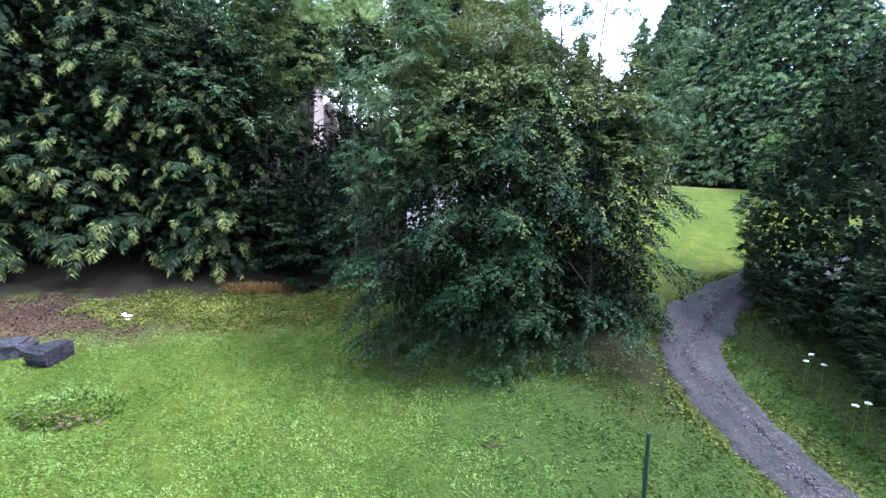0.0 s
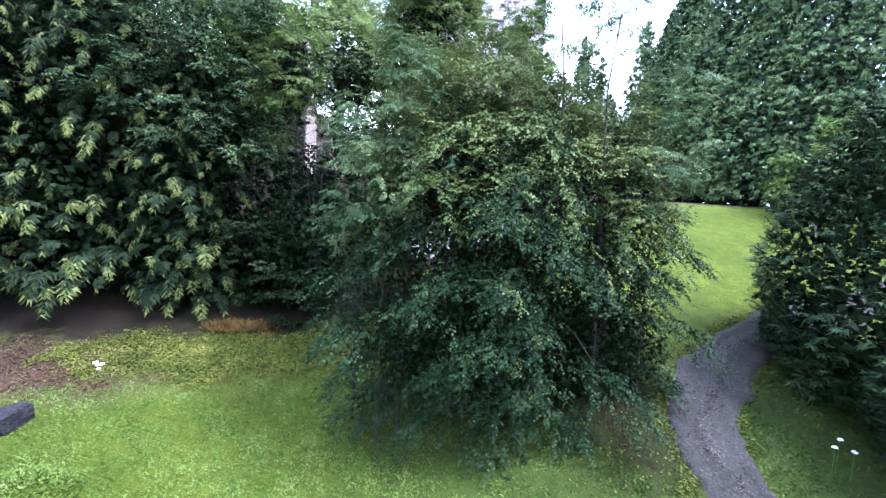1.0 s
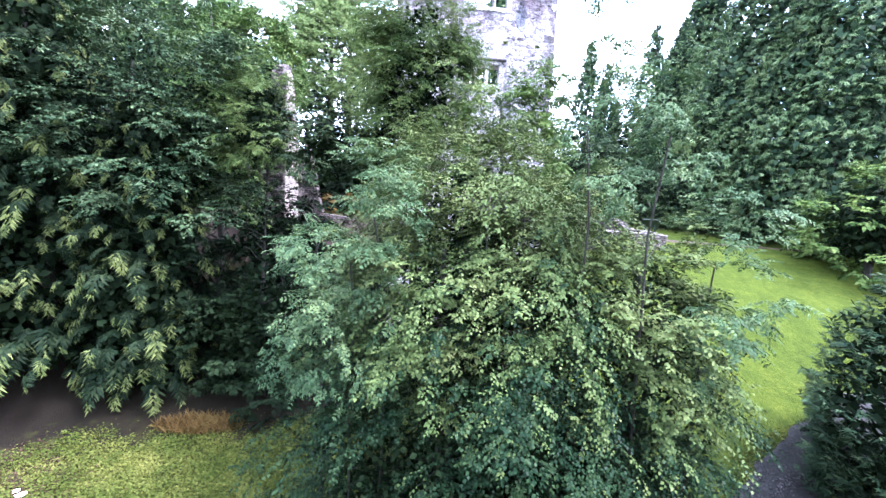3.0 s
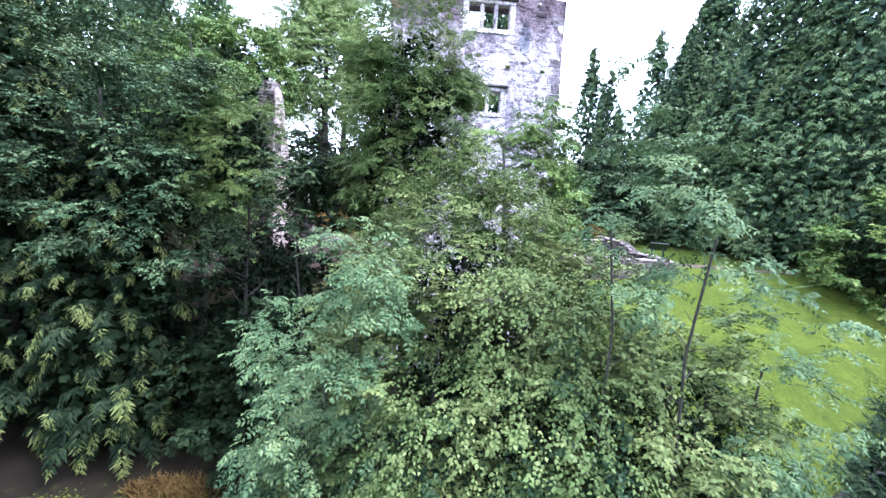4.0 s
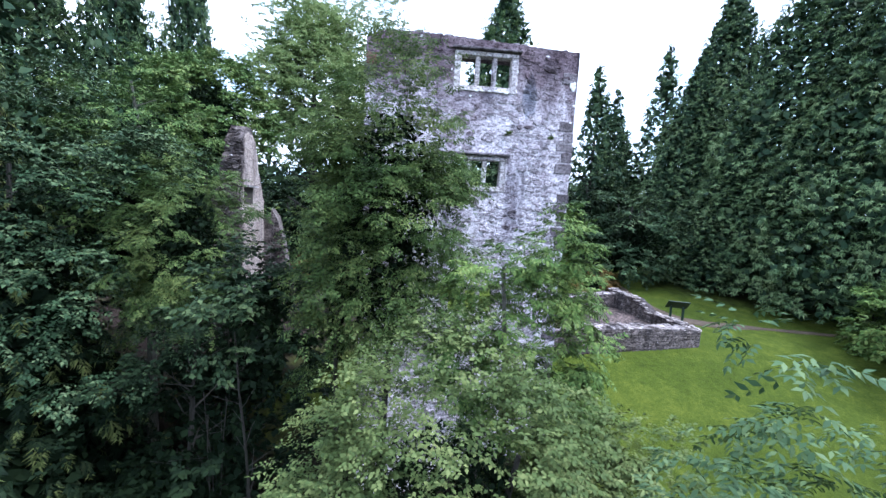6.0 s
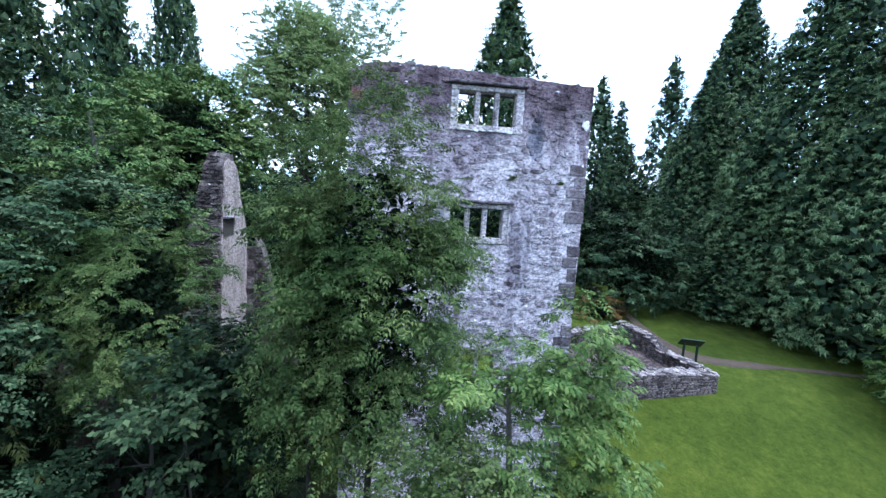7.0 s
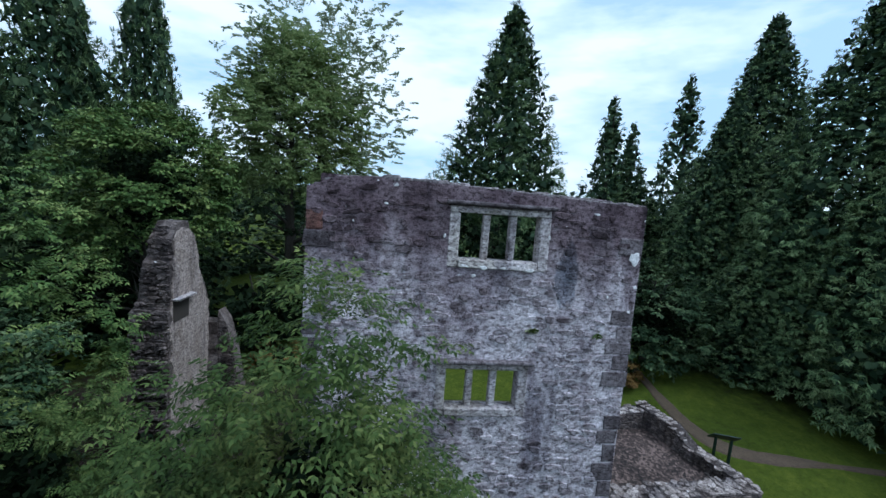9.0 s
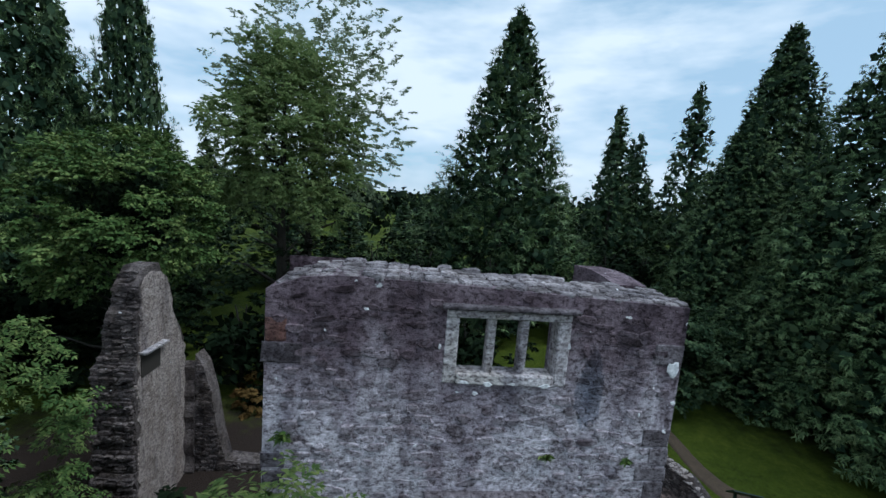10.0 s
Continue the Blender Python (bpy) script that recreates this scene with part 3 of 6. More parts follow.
def grid_wall(bm, x0, x1, y0, y1, z0, top, holes, step=0.5):
    """A thick wall between y0 and y1 with an uneven top and rectangular openings right through it."""
    xs = sorted({round(float(v), 4) for v in np.arange(x0, x1, step)} | {x0, x1} | {h for r in holes for h in r[:2]})
    peak = max(float(top(v)) for v in np.linspace(x0, x1, 40))
    zs = sorted({round(float(v), 4) for v in np.arange(z0, peak - 0.3, step)} | {z0} | {h for r in holes for h in r[2:]}) + [None]
    vs = {}

    def vert(x, y, z):
        key = (x, y, z)
        if key not in vs:
            vs[key] = bm.verts.new((x, y, float(top(x)) if z is None else min(z, float(top(x)))))
        return vs[key]

    def solid(i, j):
        if not (0 <= i < len(xs) - 1 and 0 <= j < len(zs) - 1):
            return False
        cx, zt = (xs[i] + xs[i + 1]) / 2, zs[j + 1] if zs[j + 1] is not None else 1e6
        if zs[j] >= max(top(xs[i]), top(xs[i + 1])) - 1e-4:
            return False
        cz = (zs[j] + min(zt, 100)) / 2 if zt < 1e5 else zs[j] + 0.01
        return not any(a < cx < b and c < cz < d for a, b, c, d in holes)

    for i in range(len(xs) - 1):
        for j in range(len(zs) - 1):
            if not solid(i, j):
                continue
            a, b, c, d = xs[i], xs[i + 1], zs[j], zs[j + 1]
            bm.faces.new([vert(a, y0, c), vert(b, y0, c), vert(b, y0, d), vert(a, y0, d)])
            bm.faces.new([vert(a, y1, d), vert(b, y1, d), vert(b, y1, c), vert(a, y1, c)])
            for di, e in ((-1, (a, a, d, c)), (1, (b, b, c, d))):
                if not solid(i + di, j):
                    bm.faces.new([vert(e[0], y0, e[2]), vert(e[0], y0, e[3]), vert(e[0], y1, e[3]), vert(e[0], y1, e[2])])
            if not solid(i, j + 1):
                bm.faces.new([vert(a, y0, d), vert(b, y0, d), vert(b, y1, d), vert(a, y1, d)])
            if not solid(i, j - 1):
                bm.faces.new([vert(a, y1, c), vert(b, y1, c), vert(b, y0, c), vert(a, y0, c)])
    bmesh.ops.recalc_face_normals(bm, faces=bm.faces)


FRAME = 0.20


def window_hole(w):
    return (w[0] - FRAME, w[1] + FRAME, w[2] - 0.16, w[3] + 0.13)


tower = thing("tower_ruin", (0, 0, 0), "roofless grey rubble tower wall with three mullioned windows", "ruin")
HOLES = [window_hole(w) for w in WINDOWS.values()]
bm = bmesh.new()
grid_wall(bm, TW0, TW1, FRONT, FRONT + 0.42, BASE, wall_top, HOLES)
part("front_wall", bm, MORTAR, tower, "thick rubble wall with worn limewash")
# the openings widen inwards to deep embrasures
bm = bmesh.new()
grid_wall(bm, TW0, TW1, FRONT + 0.42, BACK, BASE, wall_top, [(a - 0.12, c + 0.12, d - 0.85, e + 0.05) for a, c, d, e in HOLES])
part("inner_wall", bm, MORTAR, tower)
bm = bmesh.new()
grid_wall(bm, 21.60, 23.4, -0.62, 0.0, BASE, lambda s: np.interp(s, (21.6, 22.4, 23.4), (18.06, 18.16, 18.1)), [])
bmesh.ops.rotate(bm, verts=bm.verts, cent=(0, 0, 0), matrix=Matrix.Rotation(radians(90), 3, "Z"))
bmesh.ops.translate(bm, verts=bm.verts, vec=(TW1 - 0.62, 0, 0))
part("side_wall", bm, MORTAR, tower, "broken side wall behind the front")
bm = bmesh.new()
grid_wall(bm, 21.60, 22.3, -1.1, 0.0, BASE, lambda s: np.interp(s, (21.6, 22.3), (18.22, 18.1)), [])
bmesh.ops.rotate(bm, verts=bm.verts, cent=(0, 0, 0), matrix=Matrix.Rotation(radians(90), 3, "Z"))
bmesh.ops.translate(bm, verts=bm.verts, vec=(TW0, 0, 0))
part("side_wall", bm, MORTAR, tower)


def mullioned_window(w):
    x0, x1, z0, z1 = w
    hw, h = (x1 - x0) / 2, z1 - z0
    rng = np.random.default_rng(int(z0 * 10))
    b = bmesh.new()
    for lo, hi in (((-hw - FRAME, -0.015, -0.16), (-hw, 0.32, h)), ((hw, -0.015, -0.16), (hw + FRAME, 0.32, h)), ((-hw - FRAME, -0.02, h + 0.004), (hw + FRAME, 0.32, h + 0.13))):
        box(b, lo, hi, 0.006, rng)
    bmesh.ops.bevel(b, geom=b.edges[:], offset=0.018, segments=1, affect="EDGES")
    win = part("window", b, DRESSED, tower, "three-light sandstone window frame without glass")
    win.location = ((x0 + x1) / 2, FRONT, z0)

    def bar(name, lo, hi, label="", material=DRESSED):
        b = bmesh.new()
        box(b, lo, hi, 0.006, rng)
        bmesh.ops.bevel(b, geom=b.edges[:], offset=0.018, segments=1, affect="EDGES")
        part(name, b, material, win, label)

    bar("sill", (-hw + 0.003, -0.05, -0.16), (hw - 0.003, 0.32, 0.0))
    for s in (-1, 1):
        bar("mullion", (s * hw / 3 - 0.065, 0.05, 0.0), (s * hw / 3 + 0.065, 0.24, h))
    bar("hood_mould", (-hw - FRAME - 0.08, -0.14, h + 0.15), (hw + FRAME + 0.08, 0.1, h + 0.22), "projecting stone drip mould", QUOIN)


for w in WINDOWS.values():
    mullioned_window(w)

rng = np.random.default_rng(5)
near, rest = [], []
for x, z, w, h in course_layout(rng, TW0 + 0.02, TW1 - 0.02, 4.4, 18.05, (0.09, 0.20), (0.10, 0.42)):
    if z + h / 2 > wall_top(x) - 0.03 or any(a - w / 2 < x < b + w / 2 and c - h / 2 < z < d + 0.09 + h / 2 for a, b, c, d in HOLES):
        continue
    if min(x - TW0, TW1 - x) < 0.35 and rng.random() < 0.8:
        continue
    if rng.random() < 0.45:
        continue
    m = set_stone(x, FRONT + 0.005, z, w, rng.uniform(0.010, 0.045), h * rng.uniform(0.7, 1.1), 0, rng.uniform(-14, 14))
    (near if z > 15.7 and len(near) < 300 else rest).append(m)
joined_stones("rubble_facing", rest, STONES["rubble_stone"], tower)
single_stones("stone", near, STONES["rubble_stone"], tower)
# corner stones
for side in (0, 1):
    z, k = 4.6, 0
    while z < 17.4:
        h = rng.uniform(0.26, 0.42)
        long = 0.52 if k % 2 else 0.34
        x = TW0 + long / 2 - 0.02 if side == 0 else TW1 - long / 2 + 0.02
        pool = SQUARED["red_sandstone"] if side == 0 and z > 17.0 else SQUARED["quoin_stone"]
        # limewash still hides some of the corner stones
        if rng.random() < 0.68 or z > 16.9:
            ob = new("quoin", pool[k % 8])
            ob.parent = tower
            ob.matrix_local = set_stone(x, FRONT + 0.004, z + h / 2, long * rng.uniform(0.8, 1.1), 0.022, h * rng.uniform(0.8, 0.97))
        z += h
        k += 1
# flat stones lying along the broken wall top
rows = []
x = TW0 + 0.1
while x < TW1 - 0.1:
    w = rng.uniform(0.16, 0.42)
    y = FRONT + 0.02
    while y < BACK - 0.1:
        d = rng.uniform(0.14, 0.38)
        rows.append(Matrix.Translation((x + w / 2, y + d / 2, float(wall_top(x)) - 0.015)) @ pose(0, 0, 0, -90, 0, rng.uniform(-30, 30)) @ Matrix.Diagonal((w, rng.uniform(0.02, 0.08), d, 1)))
        y += d * 0.95
    x += w * 0.95
single_stones("coping_stone", rows[:200], STONES["wall_top_stone"], tower)


# pale lichen on the sill, the jambs and the east corner
LICHEN, _n, _l, _b = shader("pale_lichen", 0.95)
_r = ramp_node(_n, [(0.35, (0.50, 0.49, 0.50)), (0.6, (0.84, 0.83, 0.84))])
_l.new(noise_node(_n, _l, 22.0, 4.0, 0.7, world_place(_n)).outputs["Fac"], _r.inputs["Fac"])
_l.new(_r.outputs["Color"], _b.inputs["Base Color"])
for x, z, w, h in ((6.22, 16.98, 0.24, 0.30), (6.29, 16.42, 0.10, 0.09), (2.86, 16.66, 0.20, 0.07), (3.22, 16.64, 0.16, 0.10), (3.62, 16.66, 0.13, 0.06), (4.12, 16.64, 0.22, 0.08), (3.05, 16.48, 0.10, 0.08),
                   (1.35, 17.72, 0.09, 0.06), (5.35, 17.80, 0.12, 0.05), (2.20, 15.60, 0.06, 0.05), (4.9, 15.1, 0.05, 0.06), (5.75, 16.2, 0.05, 0.07), (4.45, 17.3, 0.06, 0.12), (2.45, 17.2, 0.06, 0.10)):
    n = 13
    r = rng.uniform(0.55, 1.1, n)
    a = np.arange(n) / n * 2 * np.pi
    ring = np.stack((np.cos(a) * r * w / 2, np.zeros(n), np.sin(a) * r * h / 2), -1)
    v = np.concatenate((ring, ring * 0.8 + (0, -0.008, 0)))
    f = [(i, (i + 1) % n, n + (i + 1) % n, n + i) for i in range(n)] + [tuple(range(n, 2 * n))]
    ob = part("lichen", mesh_of("lichen", v, f, LICHEN), None, tower)
    ob.location = (x, FRONT - (0.056 if 2.7 < x < 4.3 and 16.6 < z < 16.8 else 0.038), z)


# ---- trees and shrubs ----
def unit(v):
    return v / np.maximum(np.linalg.norm(v, axis=-1, keepdims=True), 1e-9)


def leaves(name, P, D, N, L, W, material, fold=0.18):
    """Leaves at P along D, facing about N, of length L and width W: each a folded lozenge."""
    D = unit(D)
    S = unit(np.cross(D, N))
    U = np.cross(S, D)
    L, W = np.asarray(L)[:, None], np.asarray(W)[:, None]
    mid = P + D * L * 0.45
    c = np.stack((P, mid + S * W * 0.5 + U * W * fold, P + D * L - U * L * 0.12, mid - S * W * 0.5 + U * W * fold), 1)
    return quads_mesh(name, c, material)


def spikes(name, P, D, N, L, W, material):
    """Slim pointed sprigs: one three-cornered face each."""
    D = unit(D)
    S = unit(np.cross(D, N))
    U = np.cross(S, D)
    L, W = np.asarray(L)[:, None], np.asarray(W)[:, None]
    return quads_mesh(name, np.stack((P - S * W * 0.5, P + S * W * 0.5, P + D * L - U * L * 0.15), 1), material)


def tube(bm, line, radii, sides=7):
    line = [Vector([float(c) for c in p]) for p in line]
    rings = []
    for i, (p, r) in enumerate(zip(line, radii)):
        d = (line[min(i + 1, len(line) - 1)] - line[max(i - 1, 0)]).normalized()
        a = d.orthogonal().normalized()
        b = d.cross(a)
        rings.append([bm.verts.new(p + float(r) * (math.cos(t) * a + math.sin(t) * b)) for t in (2 * math.pi * k / sides for k in range(sides))])
    for q, r in zip(rings, rings[1:]):
        # keep neighbouring rings in step
        k = min(range(sides), key=lambda s: (q[0].co - r[s].co).length)
        for i in range(sides):
            bm.faces.new([q[i], q[(i + 1) % sides], r[(i + 1 + k) % sides], r[(i + k) % sides]])
    bm.faces.new(rings[-1])


def limbs(rng, height, spread, count, radius, start=0.15, lean=(0, 0), droop=0.0, stems=1):
    """Trunk with limbs."""
    bm = bmesh.new()
    for _ in range(stems):
        off = rng.normal(0, 0.12 * (stems > 1), 2) * spread
        top = (lean[0] + off[0] * 1.5, lean[1] + off[1] * 1.5)
        hs = np.linspace(0, 1, 7)
        wob = np.cumsum(rng.normal(0, 0.02 * height, (7, 2)), 0) * 0.5
        trunk = [(off[0] * 0.2 + top[0] * h * h + wob[i, 0] * h, off[1] * 0.2 + top[1] * h * h + wob[i, 1] * h, -0.3 + h * (height * 0.9 + 0.3)) for i, h in enumerate(hs)]
        tube(bm, trunk, [radius * (1 - 0.85 * h) + 0.012 for h in hs])
        for k in range(count // stems):
            f = start + (0.95 - start) * (k + rng.random()) / (count // stems)
            i = min(int(f * 6), 5)
            p = np.array(trunk[i]) * (1 - (f * 6 - i)) + np.array(trunk[i + 1]) * (f * 6 - i)
            a = rng.uniform(0, 2 * np.pi)
            ln = spread * rng.uniform(0.55, 1.0) * math.sqrt(max(1.05 - f, 0.08))
            dirn = np.array((math.cos(a), math.sin(a), 0.0))
            pts = [p + dirn * ln * q + np.array((0, 0, ln * (0.55 * q - droop * 1.3 * q * q))) + rng.normal(0, 0.03 * ln, 3) * (q > 0) for q in (0, 0.35, 0.7, 1.0)]
            r0 = radius * (1 - 0.85 * f) * 0.45 + 0.008
            tube(bm, pts, [r0, r0 * 0.7, r0 * 0.45, 0.008], 5)
    return bm


def envelope_clumps(rng, n, centre, size, lower=-0.75, rough=0.22, shell=(0.72, 1.04), lumps=9):
    """Bough centres in the outer shell of a lumpy ellipsoid, with their outward directions."""
    d = unit(rng.normal(size=(n * 4, 3)))
    d = d[d[:, 2] > lower][:n]
    lump_dir = unit(rng.normal(size=(lumps, 3)))
    amp = rng.uniform(-rough, rough, lumps)
    bulge = 1 + (np.exp(7 * (d @ lump_dir.T - 1)) * amp).sum(1)
    r = bulge * (shell[0] + (shell[1] - shell[0]) * rng.random(len(d)) ** 0.6)
    return centre + d * r[:, None] * size, d


def twig_sprays(rng, C, O, reach, twigs, per, sag=0.4, wild=0.2, tilt=0.33):
    """Leafy sprays from C along O: twigs on both sides of a bowed axis, leaves in two ranks on each twig. Gives leaf places, directions and normals."""
    n, up = len(C), np.array((0, 0, 1.0))
    O = unit(O)
    side = unit(np.cross(O, up) + rng.normal(size=(n, 3)) * 0.25)
    R = np.asarray(reach)[:, None]
    out = []
    for k in range(twigs):
        q = ((k + rng.random(n)) / twigs)[:, None]
        s = 1 if k % 2 else -1
        base = C + O * R * q - up * R * sag * q * q
        way = unit(O * (0.45 + 0.6 * q) + side * s * (0.95 - 0.55 * q) + rng.normal(size=(n, 3)) * wild - up * sag * q * 0.9)
        ln = R * 0.58 * (1.1 - 0.55 * q) * rng.uniform(0.7, 1.2, (n, 1))
        flank = unit(np.cross(way, up))
        for j in range(per):
            f = (j + 0.5) / per
            P = base + way * ln * f - up * ln * sag * 0.5 * f * f
            D = way * 0.7 + flank * (0.85 if j % 2 else -0.85) - up * (0.2 + 0.3 * sag) + rng.normal(size=(n, 3)) * wild
            N = up * 0.9 + O * 0.4 + rng.normal(size=(n, 3)) * tilt
            out.append((P, D, N))
    return [np.concatenate(v) for v in zip(*out)]


def boughs(rng, C, O, per, radius, leaf, droop=0.45, flat=0.55, twigs=5, leaves_on=6, tilt=0.33):
    """Boughs at C that lean out along O, each a handful of leafy sprays with shaded hollows between."""
    k = max(1, round(per / (twigs * leaves_on)))
    n = len(C)
    R = np.repeat(radius * rng.uniform(0.6, 1.3, n), k)
    c, o = np.repeat(C, k, 0), np.repeat(O, k, 0)
    e = unit(rng.normal(size=(n * k, 3)) + o * 0.9 + (0, 0, 0.45))
    start = c + e * R[:, None] * 0.35 * (1, 1, flat)
    P, D, N = twig_sprays(rng, start, e * (1, 1, flat) + o * 0.4 + (0, 0, 0.12), R * 0.85, twigs, leaves_on, droop, 0.2, tilt)
    return P, D, N, leaf * rng.uniform(0.65, 1.3, len(P))


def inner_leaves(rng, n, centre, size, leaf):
    """Leaves and twigs deep in a crown, their shade put in as near-black colour."""
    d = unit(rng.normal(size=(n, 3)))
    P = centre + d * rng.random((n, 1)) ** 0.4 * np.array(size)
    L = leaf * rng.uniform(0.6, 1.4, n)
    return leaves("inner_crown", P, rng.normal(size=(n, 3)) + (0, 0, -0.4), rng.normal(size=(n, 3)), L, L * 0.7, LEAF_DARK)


def broadleaf(name, place, height, spread, label, material, seed, clumps=420, per=70, leaf=0.11, radius=0.42, bark=BARK, lower=-0.7, size=None, middle=0.6,
              droop=0.3, width=0.62, rough=0.25, shell=(0.62, 1.04), stems=1, group="", trunk=None, flat=0.5, limb_droop=0.0, inner=700, tilt=0.33):
    rng = np.random.default_rng(seed)
    t = thing(name, place, label, "tree" if "shrub" not in name and "bush" not in name else "shrub", group)
    size = size or (spread, spread, height * (1 - middle) * 1.0)
    bm = limbs(rng, height * 0.92, spread * 0.8, 26, trunk or height * 0.016 + 0.03, droop=limb_droop, stems=stems)
    part("trunk", bm, bark, t)
    C, O = envelope_clumps(rng, clumps, np.array((0, 0, height * middle)), np.array(size), lower, rough, shell)
    P, D, N, L = boughs(rng, C, O, per, radius, leaf, droop, flat, tilt=tilt)
    part("crown", leaves("crown", P, D, N, L, L * width, material), material, t)
    if inner:
        part("inner_crown", inner_leaves(rng, inner, np.array((0, 0, height * middle)), np.array(size) * 0.62, leaf * 1.5), None, t, "inner foliage in a darker colour that stands in for shade")
    return t


def pinnate(rng, P, D, N, L, leaflet=0.07, pairs=5):
    """Feathered leaves: rows of leaflets on both sides of each stalk, and one at its tip."""
    D = unit(D)
    S = unit(np.cross(D, N))
    U = np.cross(S, D)
    out = []
    for k in range(pairs):
        f = 0.25 + 0.65 * k / max(pairs - 1, 1)
        base = P + D * (L * f)[:, None] - U * (L * 0.25 * f * f)[:, None]
        for s in (-1, 1):
            d = unit(D * 0.55 + s * S * 0.8 - U * 0.22 + rng.normal(size=P.shape) * 0.12)
            out.append((base, d, U, leaflet * rng.uniform(0.8, 1.2, len(P)) * (1.1 - 0.35 * abs(f - 0.5))))
    out.append((P + D * (L * 0.9)[:, None] - U * (L * 0.2)[:, None], unit(D - U * 0.3), U, np.full(len(P), leaflet)))
    return [np.concatenate(a) for a in zip(*out)]


def feathered_tree(name, place, height, spread, label, material, seed, clumps=260, per=14, stalk=0.26, leaflet=0.085, radius=0.32, size=None, middle=0.6, lower=-0.8,
                   bark=BARK_PALE, shell=(0.45, 1.04), rough=0.3, stems=1, trunk=None, group="", pairs=4, inner=0):
    rng = np.random.default_rng(seed)
    t = thing(name, place, label, "tree" if "shrub" not in name else "shrub", group)
    size = size or (spread, spread, height * (1 - middle))
    bm = limbs(rng, height * 0.95, spread * 0.85, 30, trunk or height * 0.011 + 0.02, stems=stems)
    part("trunk", bm, bark, t)
    C, O = envelope_clumps(rng, clumps, np.array((0, 0, height * middle)), np.array(size), lower, rough, shell)
    P, D, N, L = boughs(rng, C, O, per, radius, stalk, 0.35, 0.6, 3, 4)
    P, D, N, L = pinnate(rng, P, D, N, L, leaflet, pairs)
    part("crown", leaves("crown", P, D, N, L, L * 0.40, material, 0.1), material, t)
    if inner:
        part("inner_crown", inner_leaves(rng, inner, np.array((0, 0, height * middle)), np.array(size) * 0.7, leaflet * 2.0), None, t, "inner foliage in a darker colour that stands in for shade")
    return t


def plumes(rng, C, O, length, steps, ranks, wide, slim, sag, lift=0.0, finger=0.3, hang=0.12, loose=0.16, splay=1.0):
    """Feathery tongues of conifer foliage that reach out along O and nod over: ranks of slim fingers on both sides of each axis.
    Gives places, directions, normals, lengths, widths and how far along its plume each finger sits."""
    n, up = len(C), np.array((0, 0, 1.0))
    O = unit(O)
    side = unit(np.cross(O, up) + rng.normal(size=(n, 3)) * 0.2)
    Ln = np.asarray(length)[:, None]

    def along(q):
        return C + O * Ln * (q - 0.42 * q * q) + up * Ln * (lift * q - sag * q ** 1.9)

    out = []
    for k in range(steps):
        q = (k + 0.35) / steps
        a, run = along(q), unit(along(q + 0.1) - along(q))
        face = np.cross(side, run)
        face *= np.where((face * O).sum(1, keepdims=True) + face[:, 2:] < 0, -1, 1)
        w = Ln * wide * (0.35 + 1.3 * q) * (1.02 - q) ** 0.75 * 1.35
        for s in (-1, 1):
            for r in range(ranks):
                g = (r + rng.random(n)[:, None] * 0.8) / ranks
                P = a + side * s * w * g * 0.75 - face * w * 0.25 * g * g + rng.normal(size=(n, 3)) * Ln * 0.02
                D = run * 0.8 + side * s * (0.25 + 0.55 * g) * splay - up * hang + rng.normal(size=(n, 3)) * loose
                ln = (Ln * finger * (1.0 - 0.42 * q) * rng.uniform(0.7, 1.3, (n, 1)))[:, 0]
                out.append((P, D, face + rng.normal(size=(n, 3)) * 0.28 + up * 0.25, ln, ln * slim, np.full(n, q)))
    return [np.concatenate(v) for v in zip(*out)]


